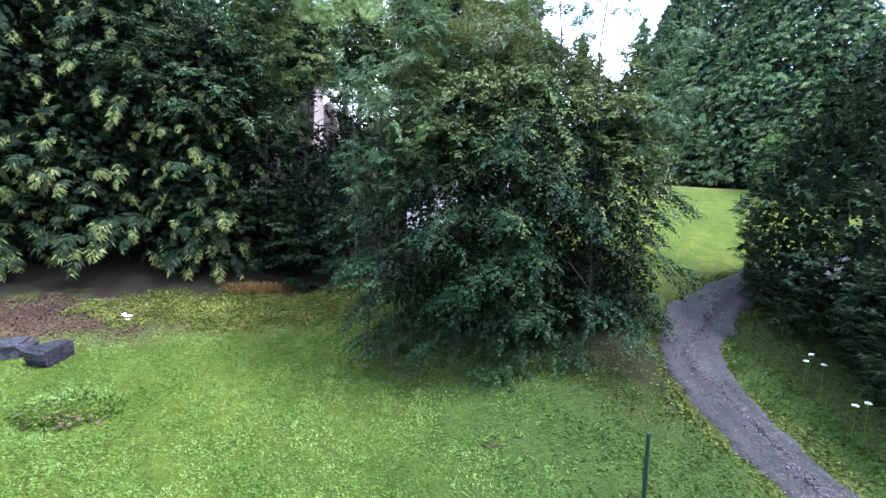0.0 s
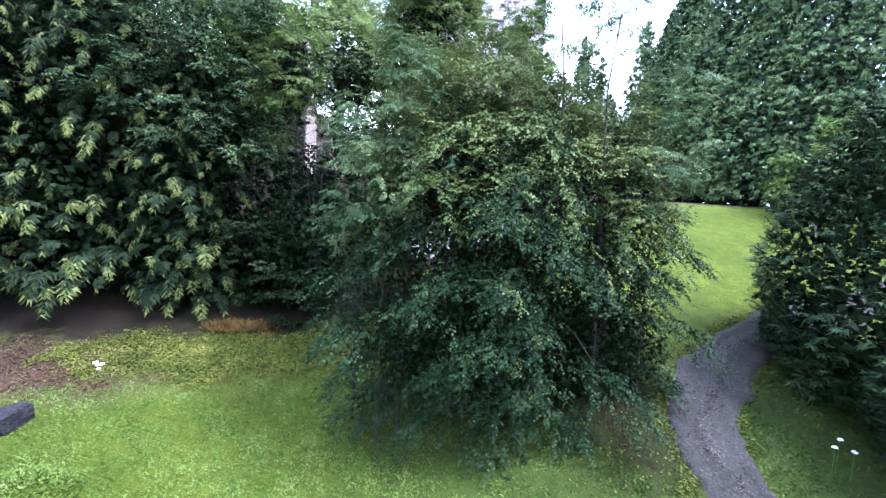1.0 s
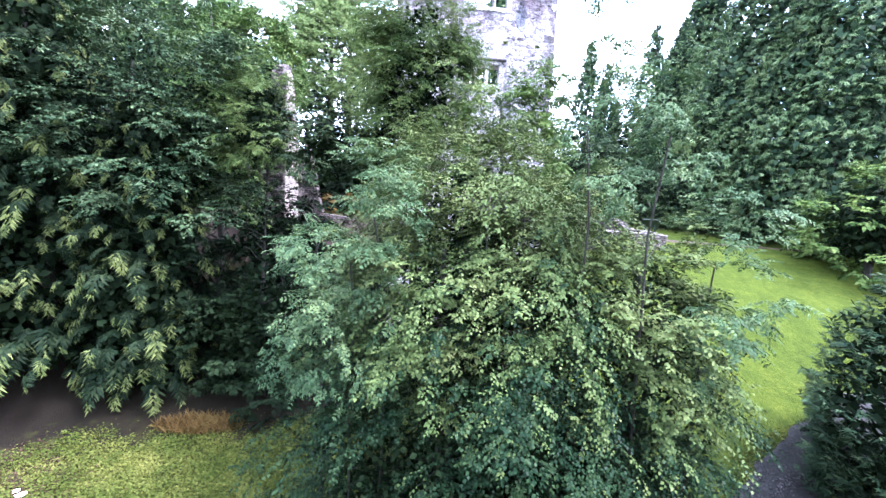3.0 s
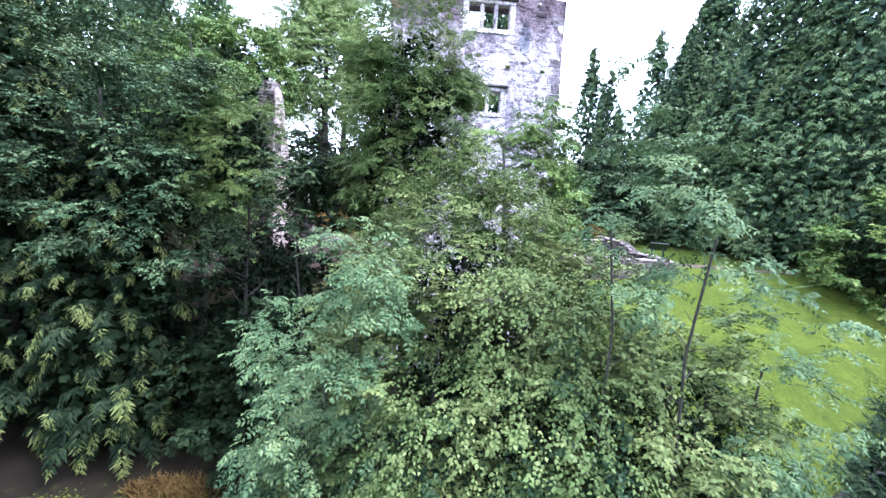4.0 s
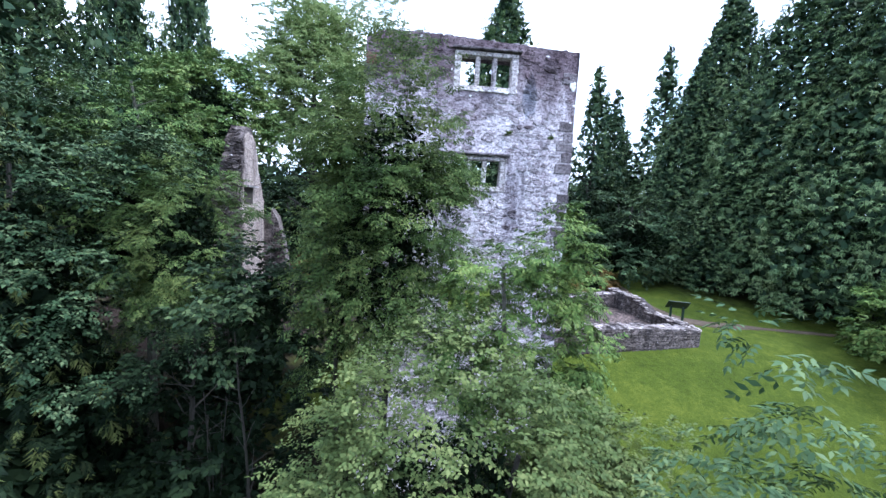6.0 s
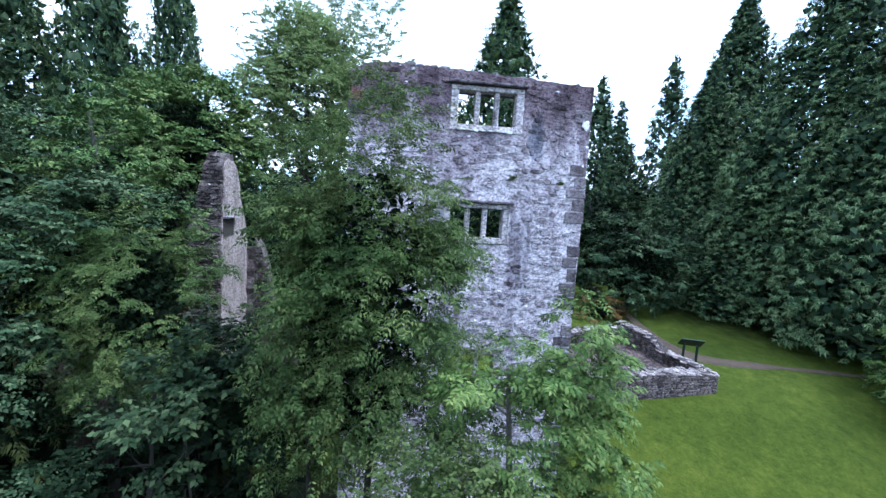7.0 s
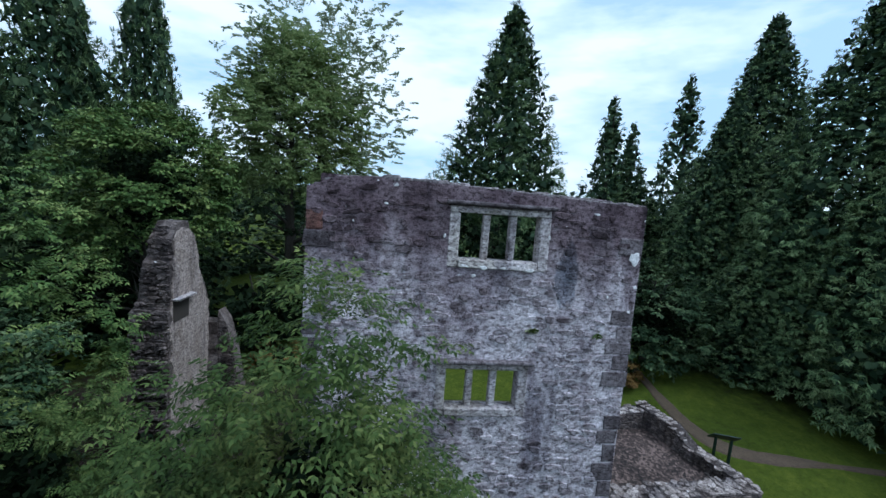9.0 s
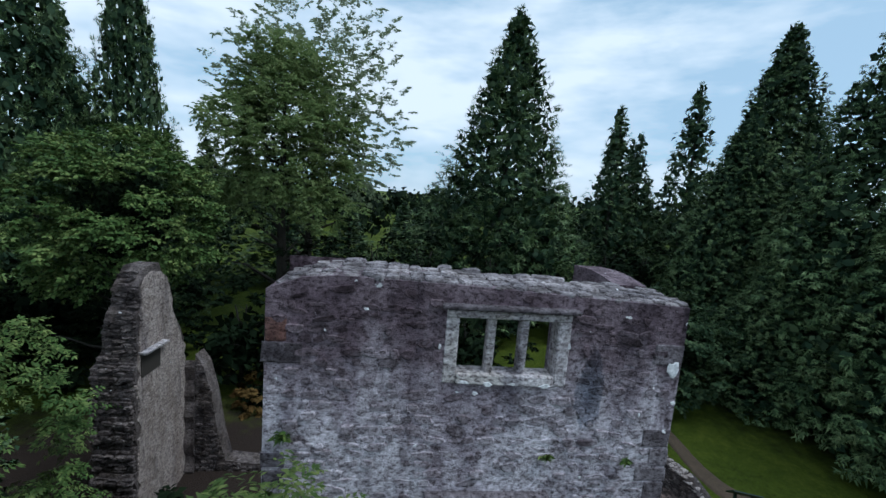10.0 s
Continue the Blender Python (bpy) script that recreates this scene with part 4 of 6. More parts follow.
def conifer(name, place, height, spread, label, leaf, tips, seed, count=900, reach=1.6, group="", steps=8, ranks=2, wide=0.26, slim=0.34, sag=0.75, lift=0.25, knee=0.75, power=0.8,
            foot=1.0, rough=0.14, leader=0.06, tip_from=0.66, finger=0.3, bright=1.0, inner=4000, twig=0.5, core=0.82, skirt=0.02, deep=0.62, wander=0.22, hang=0.12, loose=0.16, within=None, rise=0.1, splay=1.0):
    """A conifer: nodding plumes over a tall lumpy cone, paler at their ends, darker foliage within painting its shade,
    a thin leader above.
    """
    rng = np.random.default_rng(seed)
    t = thing(name, place, label, "tree", group)
    bm = bmesh.new()
    hs = np.linspace(0, 1, 6)
    tube(bm, [(0.1 * math.sin(3 * h + seed), 0.1 * math.cos(2 * h + seed) - 0.1, -0.3 + h * height * 0.97) for h in hs], [height * 0.014 * (1 - 0.93 * h) + 0.01 for h in hs], 8)
    part("trunk", bm, BARK, t)
    k1, k2, k3 = rng.uniform(0, 6, 3)

    def radius(f, a):
        lump = 1 + rough * np.sin(3 * a + 7 * f + k1) + rough * np.sin(7 * a - 13 * f + k2) * 0.6 + rough * 0.5 * np.sin(41 * f + 2 * a + k3)
        return spread * np.minimum(1.0, np.clip(1.0 - f, 0, 1) / knee) ** power * np.minimum(1.0, foot + (1 - foot) * f / 0.3) * lump + 0.02 * spread

    # more plumes where the cone is wide
    tries = rng.random(count * 4)
    keep = rng.random(count * 4) < np.minimum(1.0, (1 - tries) / knee) ** power + 0.12
    f = np.sort((skirt + (1 - skirt) * tries)[keep][:count])
    n = len(f)
    a = np.arange(n) * 2.39996 + rng.normal(0, 0.3, n)
    ln = reach * rng.uniform(0.6, 1.3, n) * (0.42 + 0.58 * (1 - f) ** 0.6)
    r = np.maximum(radius(f, a) * (deep + (1 - deep) * rng.random(n) ** 0.5) - ln * 0.4, 0.01)
    C = np.stack((np.cos(a) * r, np.sin(a) * r, f * height * (1 - leader * 0.5)), -1)
    O = np.stack((np.cos(a), np.sin(a), rise + 0.9 * np.clip(f - 0.75, 0, 1) + rng.normal(0, wander * 0.7, n)), -1) + rng.normal(0, wander, (n, 3))
    P, D, N, L, W, q = plumes(rng, C, O, ln, steps, ranks, wide, slim, sag, lift, finger, hang, loose, splay)
    young = q + rng.normal(0, 0.1, len(q)) + np.tile(np.where(rng.random(n) < bright, 0.0, -0.4), len(q) // n) > tip_from
    part("crown", spikes("crown", P[~young], D[~young], N[~young], L[~young], W[~young], leaf), None, t)
    part("young_growth", spikes("young_growth", P[young], D[young], N[young], L[young], W[young], tips), None, t, "paler tips of the sprays")
    fi = 1 - rng.random(inner) ** 0.7
    ai = rng.uniform(0, 2 * np.pi, inner)
    ri = radius(fi, ai) * core * rng.random(inner) ** 0.35
    Pi = np.stack((np.cos(ai) * ri, np.sin(ai) * ri, (0.02 + 0.93 * fi) * height), -1)
    Li = twig * rng.uniform(0.6, 1.4, inner)
    part("inner_crown", leaves("inner_crown", Pi, rng.normal(size=(inner, 3)), np.stack((np.cos(ai), np.sin(ai), 0.5 + 0 * ai), -1) + rng.normal(size=(inner, 3)) * 0.5, Li, Li * 0.7, within or LEAF_DARK), None, t, "inner foliage in a darker colour that stands in for shade")
    return t


def stand(x, y, sink=0.1):
    return (x, y, height_at(x, y) - sink)


def again(ob, x, y, z, turn, scale, wide=None):
    """Another tree of the same kind: turned and sized differently."""
    wide = wide or scale
    c = copy_thing(ob, Matrix.LocRotScale((x, y, z), Euler((0, 0, radians(turn))), None))
    c.scale = (wide, wide, scale)
    return c


# the great thorn tree in the middle of the lawn: arching tiers that weep to the grass
def thorn_tree():
    rng = np.random.default_rng(21)
    x, y = 3.1, 11.2
    t = thing("hawthorn_tree", (x, y, height_at(x, y) - 0.1), "broad weeping hawthorn with dense small leaves standing on the lawn", "tree")
    top = 8.35
    bm = limbs(rng, 6.9, 3.4, 36, 0.15, start=0.35, droop=0.55, stems=3)
    part("trunk", bm, BARK, t)
    C, O = [], []
    for h in np.linspace(0.06, 1.0, 8):
        wide = 5.2 * math.sqrt(max(1 - ((h - 0.38) / 0.68) ** 2, 0.02))
        count = int((4 + 1.6 * wide) * (1.1 if h > 0.62 else 1.05))
        for k in range(count):
            a = 2 * np.pi * (k + rng.uniform(-0.35, 0.35)) / count + h * 37
            hh = h + rng.normal(0, 0.022)
            if h < 0.36 and abs((a + np.pi / 4 + np.pi) % (2 * np.pi) - np.pi) < 0.3:
                # a bare dark hollow under the boughs on the side of the drive
                continue
            reach = wide * rng.uniform(0.80, 1.08)
            ca, sa = math.cos(a), math.sin(a) * 0.55
            if h < 0.45:
                # the low skirts stand out squarer than the dome above
                square = 1 / max(abs(math.cos(a)), abs(math.sin(a))) ** 0.45
                ca, sa = ca * square, sa * square
            low = height_at(x + ca * reach, y + sa * reach) - height_at(x, y) + 0.25
            fall = rng.uniform(0.35, 0.95)
            m = int((16 + 6.0 * wide) * (1.0 if h < 0.75 else 1.4))
            q = 1.0 - (0.5 if h < 0.75 else 0.9) * rng.random(m) ** 1.3
            half = (0.22 + 0.15 * wide * np.sin(np.pi * np.clip((q - 0.42) / 0.6, 0, 1)) + (0.35 if h > 0.75 else 0)) * rng.uniform(0.6, 1.1)
            s = np.clip(rng.normal(0, 0.55, m), -1.2, 1.2) * half
            curl = np.clip(q - 0.55, 0, 1)
            z = hh * top + 0.25 * np.sin(q * 3.0) - fall * curl ** 1.5 * 3.0 - 0.8 * s * s / np.maximum(half, 0.1) - 0.2 * rng.random(m) ** 2
            P = np.stack((ca * reach * q - math.sin(a) * s, sa * reach * q + math.cos(a) * s, np.maximum(z, low + rng.uniform(-0.15, 0.3, m))), -1)
            C.append(P)
            O.append(np.stack((ca - math.sin(a) * s / half * 0.7, sa + math.cos(a) * s / half * 0.7, 0.28 - 1.5 * curl * fall), -1))
    C, O = np.concatenate(C), np.concatenate(O)
    C, O = C - unit(O) * 0.15, O + rng.normal(size=O.shape) * 0.28
    # higher sprays mostly take the paler young-leaf colour, also standing in for top light
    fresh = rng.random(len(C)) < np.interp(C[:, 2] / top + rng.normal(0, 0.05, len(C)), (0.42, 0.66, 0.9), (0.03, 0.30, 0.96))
    for young, name, material, label in ((False, "crown", LEAF_THORN, ""), (True, "young_growth", LEAF_YOUNG_LIT, "yellow-green young leaves on the upper boughs, coloured paler to read as lit")):
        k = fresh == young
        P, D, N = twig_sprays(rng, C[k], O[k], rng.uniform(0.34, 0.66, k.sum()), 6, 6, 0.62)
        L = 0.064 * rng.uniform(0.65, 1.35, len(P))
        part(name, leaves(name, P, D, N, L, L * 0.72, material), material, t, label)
    part("inner_crown", inner_leaves(rng, 16000, np.array((0, 0, 3.7)), (4.2, 2.1, 3.4), 0.13), None, t, "inner foliage in a darker colour that stands in for shade")
    part("inner_skirt", inner_leaves(rng, 12000, np.array((0.2, 0.2, 1.5)), (4.3, 2.1, 1.5), 0.12), None, t, "inner foliage in a darker colour that stands in for shade")
    return t


def rising(x, y, top):
    """How high a tree at (x, y) must grow for its top to reach the level top."""
    return top - height_at(x, y) + 0.1


thorn_tree()
broadleaf("hazel_tree", stand(2.0, 13.6), rising(2, 13.6, 11.3), 2.9, "yellow-green bushy hazel behind the hawthorn", LEAF_HAZEL, 37, 165, 330, 0.076, 0.62, middle=0.64, stems=3, size=(2.5, 2.1, 3.6), group="hazels", flat=0.5, inner=7000)
broadleaf("hazel_tree", stand(1.6, 11.4), rising(1.6, 11.4, 9.7), 1.9, "yellow-green bushy hazel beside the hawthorn", LEAF_HAZEL, 32, 70, 270, 0.082, 0.5, middle=0.68, stems=3, size=(1.9, 1.4, 2.6), group="hazels", flat=0.5)
broadleaf("hazel_tree", stand(4.6, 13.5), rising(4.6, 13.5, 10.3), 1.6, "yellow-green bushy hazel beside the hawthorn", LEAF_HAZEL, 33, 60, 270, 0.082, 0.5, middle=0.66, stems=3, size=(1.5, 1.3, 2.8), group="hazels", flat=0.5)
broadleaf("hazel_tree", stand(5.3, 10.7), rising(5.3, 10.7, 9.3), 1.6, "yellow-green bushy hazel beside the hawthorn", LEAF_HAZEL, 34, 56, 240, 0.082, 0.5, middle=0.70, stems=3, size=(1.5, 1.2, 2.2), group="hazels", flat=0.5)
ASH_LABEL = "slender blue-green ash sapling with feathered leaves"
for x, y, top, size, n, k in ((3.95, 10.1, 12.2, (0.5, 0.5, 1.9), 14, 41), (4.95, 9.95, 11.9, (0.6, 0.55, 1.8), 14, 47), (6.3, 10.3, 9.4, (1.0, 0.9, 1.8), 28, 42), (0.15, 10.9, 10.2, (0.6, 0.6, 2.2), 30, 50), (-0.35, 10.6, 9.2, (0.7, 0.6, 2.2), 26, 57),
                              (-1.1, 11.6, 8.6, (0.6, 0.6, 2.0), 24, 53), (-1.2, 12.7, 8.5, (0.8, 0.7, 2.4), 26, 54)):
    hgt = rising(x, y, top)
    feathered_tree("ash_sapling", stand(x, y), hgt, 0.8, ASH_LABEL, LEAF_SAPLING, k, n, 30, 0.27, 0.080, 0.36, bark=BARK, size=size, middle=1 - 0.95 * size[2] / hgt, group="ash saplings", inner=0, trunk=0.026)
feathered_tree("elder_shrub", stand(3.7, 15.7), rising(3.7, 15.7, 13.7), 1.5, "pale green elder growing before the tower wall", LEAF_LAUREL, 43, 90, 36, 0.28, 0.10, 0.46, size=(1.35, 1.0, 3.2), middle=0.72, inner=0)
feathered_tree("ash_tree", stand(0.85, 17.3), rising(0.85, 17.3, 16.5), 2.0, "leafy young ash standing before the tower", LEAF_ASH, 44, 150, 72, 0.22, 0.084, 0.72, size=(1.65, 1.5, 3.9), middle=0.73, group="ash trees", bark=BARK, trunk=0.13, pairs=3, inner=2600)
feathered_tree("ash_tree", stand(-8.2, 23.6), rising(-8.2, 23.6, 19.2), 3.0, "tall bright green ash beside the old wall", LEAF_ROUND, 45, 90, 54, 0.30, 0.14, 0.8, size=(1.9, 1.8, 6.2), middle=0.54, group="ash trees", pairs=3, inner=1500)
feathered_tree("ash_tree", stand(-5.2, 20.4), rising(-5.2, 20.4, 14.1), 2.2, "dull green ash in the hollow below the old wall", LEAF_ASH, 55, 64, 54, 0.24, 0.085, 0.6, size=(1.4, 1.4, 2.5), middle=0.80, group="ash trees", bark=BARK, trunk=0.1, inner=1800)
feathered_tree("ash_tree", stand(-0.3, 18.2), rising(-0.3, 18.2, 15.6), 1.0, "slim leafy ash crowded against its neighbour", LEAF_ASH, 49, 40, 54, 0.22, 0.084, 0.56, size=(0.6, 0.6, 3.8), middle=0.70, group="ash trees", bark=BARK, trunk=0.08, pairs=3, inner=900)
broadleaf("maple_tree", stand(-9.9, 20.8), 14.6, 4.6, "grey-green field maple among dark conifers", LEAF_MAPLE, 46, 110, 390, 0.115, 0.95, middle=0.64, size=(4.0, 2.7, 5.8), flat=0.4, lower=-0.5, inner=2500)

broadleaf("hazel_shrub", stand(-2.2, 17.6), rising(-2.2, 17.6, 11.9), 1.6, "green hazel filling the hollow before the tower, darkened in colour as shade", LEAF_SHADE, 58, 30, 150, 0.13, 0.6, middle=0.88, size=(1.3, 1.1, 1.3), trunk=0.05, inner=500)

# near-black leaves put the shade of the hollow into these thickets
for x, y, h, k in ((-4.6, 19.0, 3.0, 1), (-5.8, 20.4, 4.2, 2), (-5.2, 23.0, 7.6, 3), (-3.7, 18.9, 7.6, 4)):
    broadleaf("bramble_shrub", stand(x, y), h, h * 0.5, "bramble thicket in the hollow, coloured near black as shade", LEAF_DARK, 480 + k, 54, 90, 0.16, 0.6, middle=0.45, size=(h * 0.5, h * 0.42, h * 0.52), lower=-0.9, stems=3, group="bramble thickets", inner=1200, trunk=0.02)

# dark cypresses on the west edge, skirts almost on the ground
WEST = dict(steps=20, ranks=2, wide=0.16, slim=0.30, sag=0.62, lift=0.25, knee=0.85, power=0.5, tip_from=0.55, finger=0.19, bright=0.55, hang=0.2, splay=1.5, inner=6000, twig=0.36, core=0.66, deep=0.4, foot=0.95, skirt=0.0)
CYPRESS = "dark cypress with drooping yellow-tipped sprays"
cyp = conifer("cypress_tree", stand(-13.8, 20.9), 19.0, 4.0, CYPRESS, LEAF_CYPRESS, LEAF_CYPRESS_TIP, 51, 560, 1.8, "western cypresses", **WEST)
cyp_b = conifer("cypress_tree", stand(-9.6, 20.4), 11.5, 3.1, CYPRESS, LEAF_CYPRESS, LEAF_CYPRESS_TIP, 52, 360, 1.6, "western cypresses", **WEST)
again(cyp, -19.0, 19.8, height_at(-19, 19.8), 110, 1.1)
again(cyp_b, -19.5, 26.5, height_at(-19.5, 26.5), 200, 1.7)

# the thuja beside the drive
thuja = conifer("thuja_tree", stand(13.7, 10.6), 9.2, 3.2, "dense dark green thuja beside the gravel drive", LEAF_THUJA, LEAF_THUJA_TIP, 61, 2050, 0.60, "drive thujas", steps=5, ranks=2, wide=0.32, slim=0.34, sag=0.25, lift=0.55,
                knee=0.6, power=0.6, foot=0.8, rough=0.07, skirt=0.0, finger=0.38, bright=0.5, inner=5500, twig=0.26, core=0.86, deep=0.86, wander=0.4, loose=0.3)
# the last two copies are unseen, added to shade the bank by the drive
for x, y, turn, s, w in ((13.2, 7.0, 130, 0.72, 0.9), (14.2, 3.4, 250, 0.8, 0.95), (17.0, 8.6, 40, 1.05, 1.0)):
    again(thuja, x, y, height_at(x, y) - 0.1, turn, s, w)

# the high conifers east of the lawn
EAST = dict(steps=5, ranks=2, wide=0.32, slim=0.33, sag=0.5, lift=0.35, knee=0.72, power=0.85, finger=0.36, bright=0.6, hang=0.1, rise=0.2, inner=12000, twig=0.50, core=0.87, deep=0.80, wander=0.5, loose=0.4, within=LEAF_THUJA)
TALL = "tall dense conifer with hanging sprays at the lawn edge"
con = conifer("tall_conifer", stand(30.4, 36.0), 27.5, 6.9, TALL, LEAF_CONIFER, LEAF_CONIFER_TIP, 71, 3700, 0.95, "eastern conifers", **EAST)
con_b = conifer("tall_conifer", stand(31.2, 45.5), 28.0, 6.4, TALL, LEAF_CONIFER, LEAF_CONIFER_TIP, 72, 2600, 1.05, "eastern conifers", **EAST)
for ob, x, y, turn, s, w in ((con, 30.6, 30.2, 80, 0.96, 0.92), (con_b, 27.9, 44.2, 75, 0.76, 0.75), (con_b, 26.2, 36.6, 140, 0.50, 0.62)):
    again(ob, x, y, height_at(x, y) - 0.1, turn, s, w)

# woods all round, farther off
FOREST = dict(steps=4, ranks=2, wide=0.36, slim=0.33, sag=0.1, lift=0.2, knee=0.95, power=0.85, finger=0.40, bright=0.5, hang=0.0, rise=0.35, twig=0.74, core=0.80, deep=0.6, wander=0.5, loose=0.4, within=LEAF_THUJA)
DARK_FIR = "tall dark conifer in the wood behind the ruin"
far = conifer("forest_conifer", stand(11.1, 53.0), 29.6, 9.8, DARK_FIR, LEAF_CONIFER, LEAF_CONIFER_TIP, 81, 2300, 1.4, "forest conifers", inner=5200, **FOREST)
for x, y, turn, s, w in ((-17.4, 45.5, 200, 0.95, 0.50), (-20.8, 42.0, 10, 0.90, 0.62), (-25.5, 41.0, 90, 0.8, 0.7)):
    again(far, x, y, height_at(x, y) - 0.2, turn, s, w)
thin = conifer("forest_conifer", stand(32.5, 57.0), 26.0, 5.6, DARK_FIR, LEAF_CONIFER, LEAF_CONIFER_TIP, 82, 430, 1.5, "forest conifers", inner=1600, rough=0.2, **FOREST)
for x, y, turn, s, w in ((22.9, 55, 40, 0.86, 0.85), (25.6, 55.4, 140, 0.77, 0.7), (45, 98, 40, 1.20, 0.9), (50, 100, 140, 1.05, 0.8), (-25, 37, 100, 0.85, 0.95), (-27, 30, 300, 0.85, 0.95), (2, 66, 30, 0.40, 0.9), (-4, 60, 130, 0.38, 0.9), (7, 68, 230, 0.44, 0.9), (20, 66, 320, 0.5, 0.9),
                         (28.5, 58, 80, 0.6, 0.8), (-11, 62, 170, 0.44, 1.0), (-18, 58, 20, 0.6, 0.9), (-26, 52, 210, 0.7, 0.9), (16, 58, 270, 0.45, 0.8), (41, 52, 150, 0.9, 0.9), (44, 40, 15, 1.0, 1.0), (52, 28, 115, 0.9, 0.9), (-34, 44, 60, 0.8, 1.0),
                         (-32, 24, 80, 0.8, 1.0), (-23, 47, 180, 0.9, 0.9), (-28, 12, 180, 0.8, 1.0), (50, 10, 20, 0.9, 1.0), (43, 19, 200, 1.0, 1.0), (37, 26, 310, 1.05, 1.1)):
    again(thin, x, y, height_at(x, y) - 0.2, turn, s, w)
broadleaf("poplar_tree", stand(-7.2, 46.6), 22.6, 5.2, "airy green poplar with a dark trunk behind the ruin", LEAF_POPLAR, 91, 440, 110, 0.23, 1.1, middle=0.63, size=(5.6, 4.4, 8.4), rough=0.35, shell=(0.3, 1.04), trunk=0.5, flat=0.7, inner=200, group="poplars", tilt=1.1)
broadleaf("poplar_tree", stand(-6.6, 51.5), 27.5, 6.0, "pale wispy grey-green poplar with thin outer twigs", LEAF_PALE_POPLAR, 95, 1100, 30, 0.26, 0.9, middle=0.60, size=(8.0, 6.0, 10.8), rough=0.2, shell=(0.25, 1.0), trunk=0.45, flat=0.9, inner=300, droop=0.15, group="poplars", tilt=1.1)
broadleaf("round_tree", stand(-10.7, 34.0), 13.6, 4.0, "dense rounded dark green tree behind the broken wall", LEAF_ROUND, 92, 190, 180, 0.17, 0.75, middle=0.73, size=(3.3, 3.1, 3.7), lower=-0.8, rough=0.12, shell=(0.86, 1.0), inner=3000, tilt=0.7)
broadleaf("round_bush", stand(18.6, 38.2), 7.2, 4.0, "rounded green bush beneath the eastern conifers", LEAF_MAPLE, 93, 110, 110, 0.22, 0.8, middle=0.45, size=(3.8, 3.2, 3.9), lower=-0.9, stems=4, inner=2000)
broadleaf("laurel_bush", stand(26.0, 23.2), 6.2, 3.6, "light green bush at the east edge of the lawn", LEAF_LAUREL, 94, 90, 130, 0.22, 0.8, middle=0.48, size=(3.4, 3.0, 3.2), lower=-0.9, stems=4, inner=2000)
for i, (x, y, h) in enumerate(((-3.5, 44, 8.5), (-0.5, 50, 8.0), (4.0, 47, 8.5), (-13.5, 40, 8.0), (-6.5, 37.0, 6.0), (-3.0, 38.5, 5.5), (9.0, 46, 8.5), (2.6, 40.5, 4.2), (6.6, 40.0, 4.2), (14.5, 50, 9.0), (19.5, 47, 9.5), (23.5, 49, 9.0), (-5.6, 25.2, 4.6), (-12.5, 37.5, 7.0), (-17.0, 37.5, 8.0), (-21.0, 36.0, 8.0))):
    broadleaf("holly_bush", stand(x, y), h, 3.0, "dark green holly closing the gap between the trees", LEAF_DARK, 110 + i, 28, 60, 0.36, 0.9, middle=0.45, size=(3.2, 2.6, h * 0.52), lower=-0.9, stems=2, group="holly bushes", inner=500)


def far_woods():
    """A deep belt of woodland closing the view on every side, as one mass of leafy lumps."""
    rng = np.random.default_rng(140)
    n = 1100
    a = rng.uniform(0, 2 * np.pi, n)
    r = 72 + 130 * rng.random(n) ** 1.6
    x, y = 4 + np.cos(a) * r, 20 + np.sin(a) * r
    hgt = rng.uniform(7.0, 13.0, n) + 0.03 * (r - 70)
    hgt = np.where((y > 40) & (np.abs(x - 1.5) < 7), hgt * 0.75, hgt)
    # unseen taller lumps added close behind the start, cutting sky light on the fronts
    back = np.arange(n) < 230
    x, y = np.where(back, rng.uniform(-60, 60, n), x), np.where(back, -13 - 22 * rng.random(n), y)
    hgt, r = np.where(back, rng.uniform(14, 26, n), hgt), np.where(back, 60, r)
    C = np.stack((x, y, ground_height(x, y) + hgt * 0.5), -1)
    per = 34
    e = unit(rng.normal(size=(n * per, 3)) + (0, 0, 0.25))
    size = np.repeat(np.stack((rng.uniform(3, 5.5, n), rng.uniform(3, 5.5, n), hgt * 0.55), -1), per, 0)
    P = np.repeat(C, per, 0) + e * size * rng.uniform(0.7, 1.1, (n * per, 1))
    N = unit(e + rng.normal(size=e.shape) * 0.4)
    D = unit(np.cross(N, rng.normal(size=e.shape)) + (0, 0, -0.4))
    L = rng.uniform(0.9, 2.1, n * per) * np.repeat(0.6 + r / 160, per)
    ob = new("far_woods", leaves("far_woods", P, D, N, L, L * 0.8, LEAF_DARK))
    return tagged(ob, "dark mixed woodland closing the view all round, unseen trees added behind the start", "woods", kind="stuff")


far_woods()


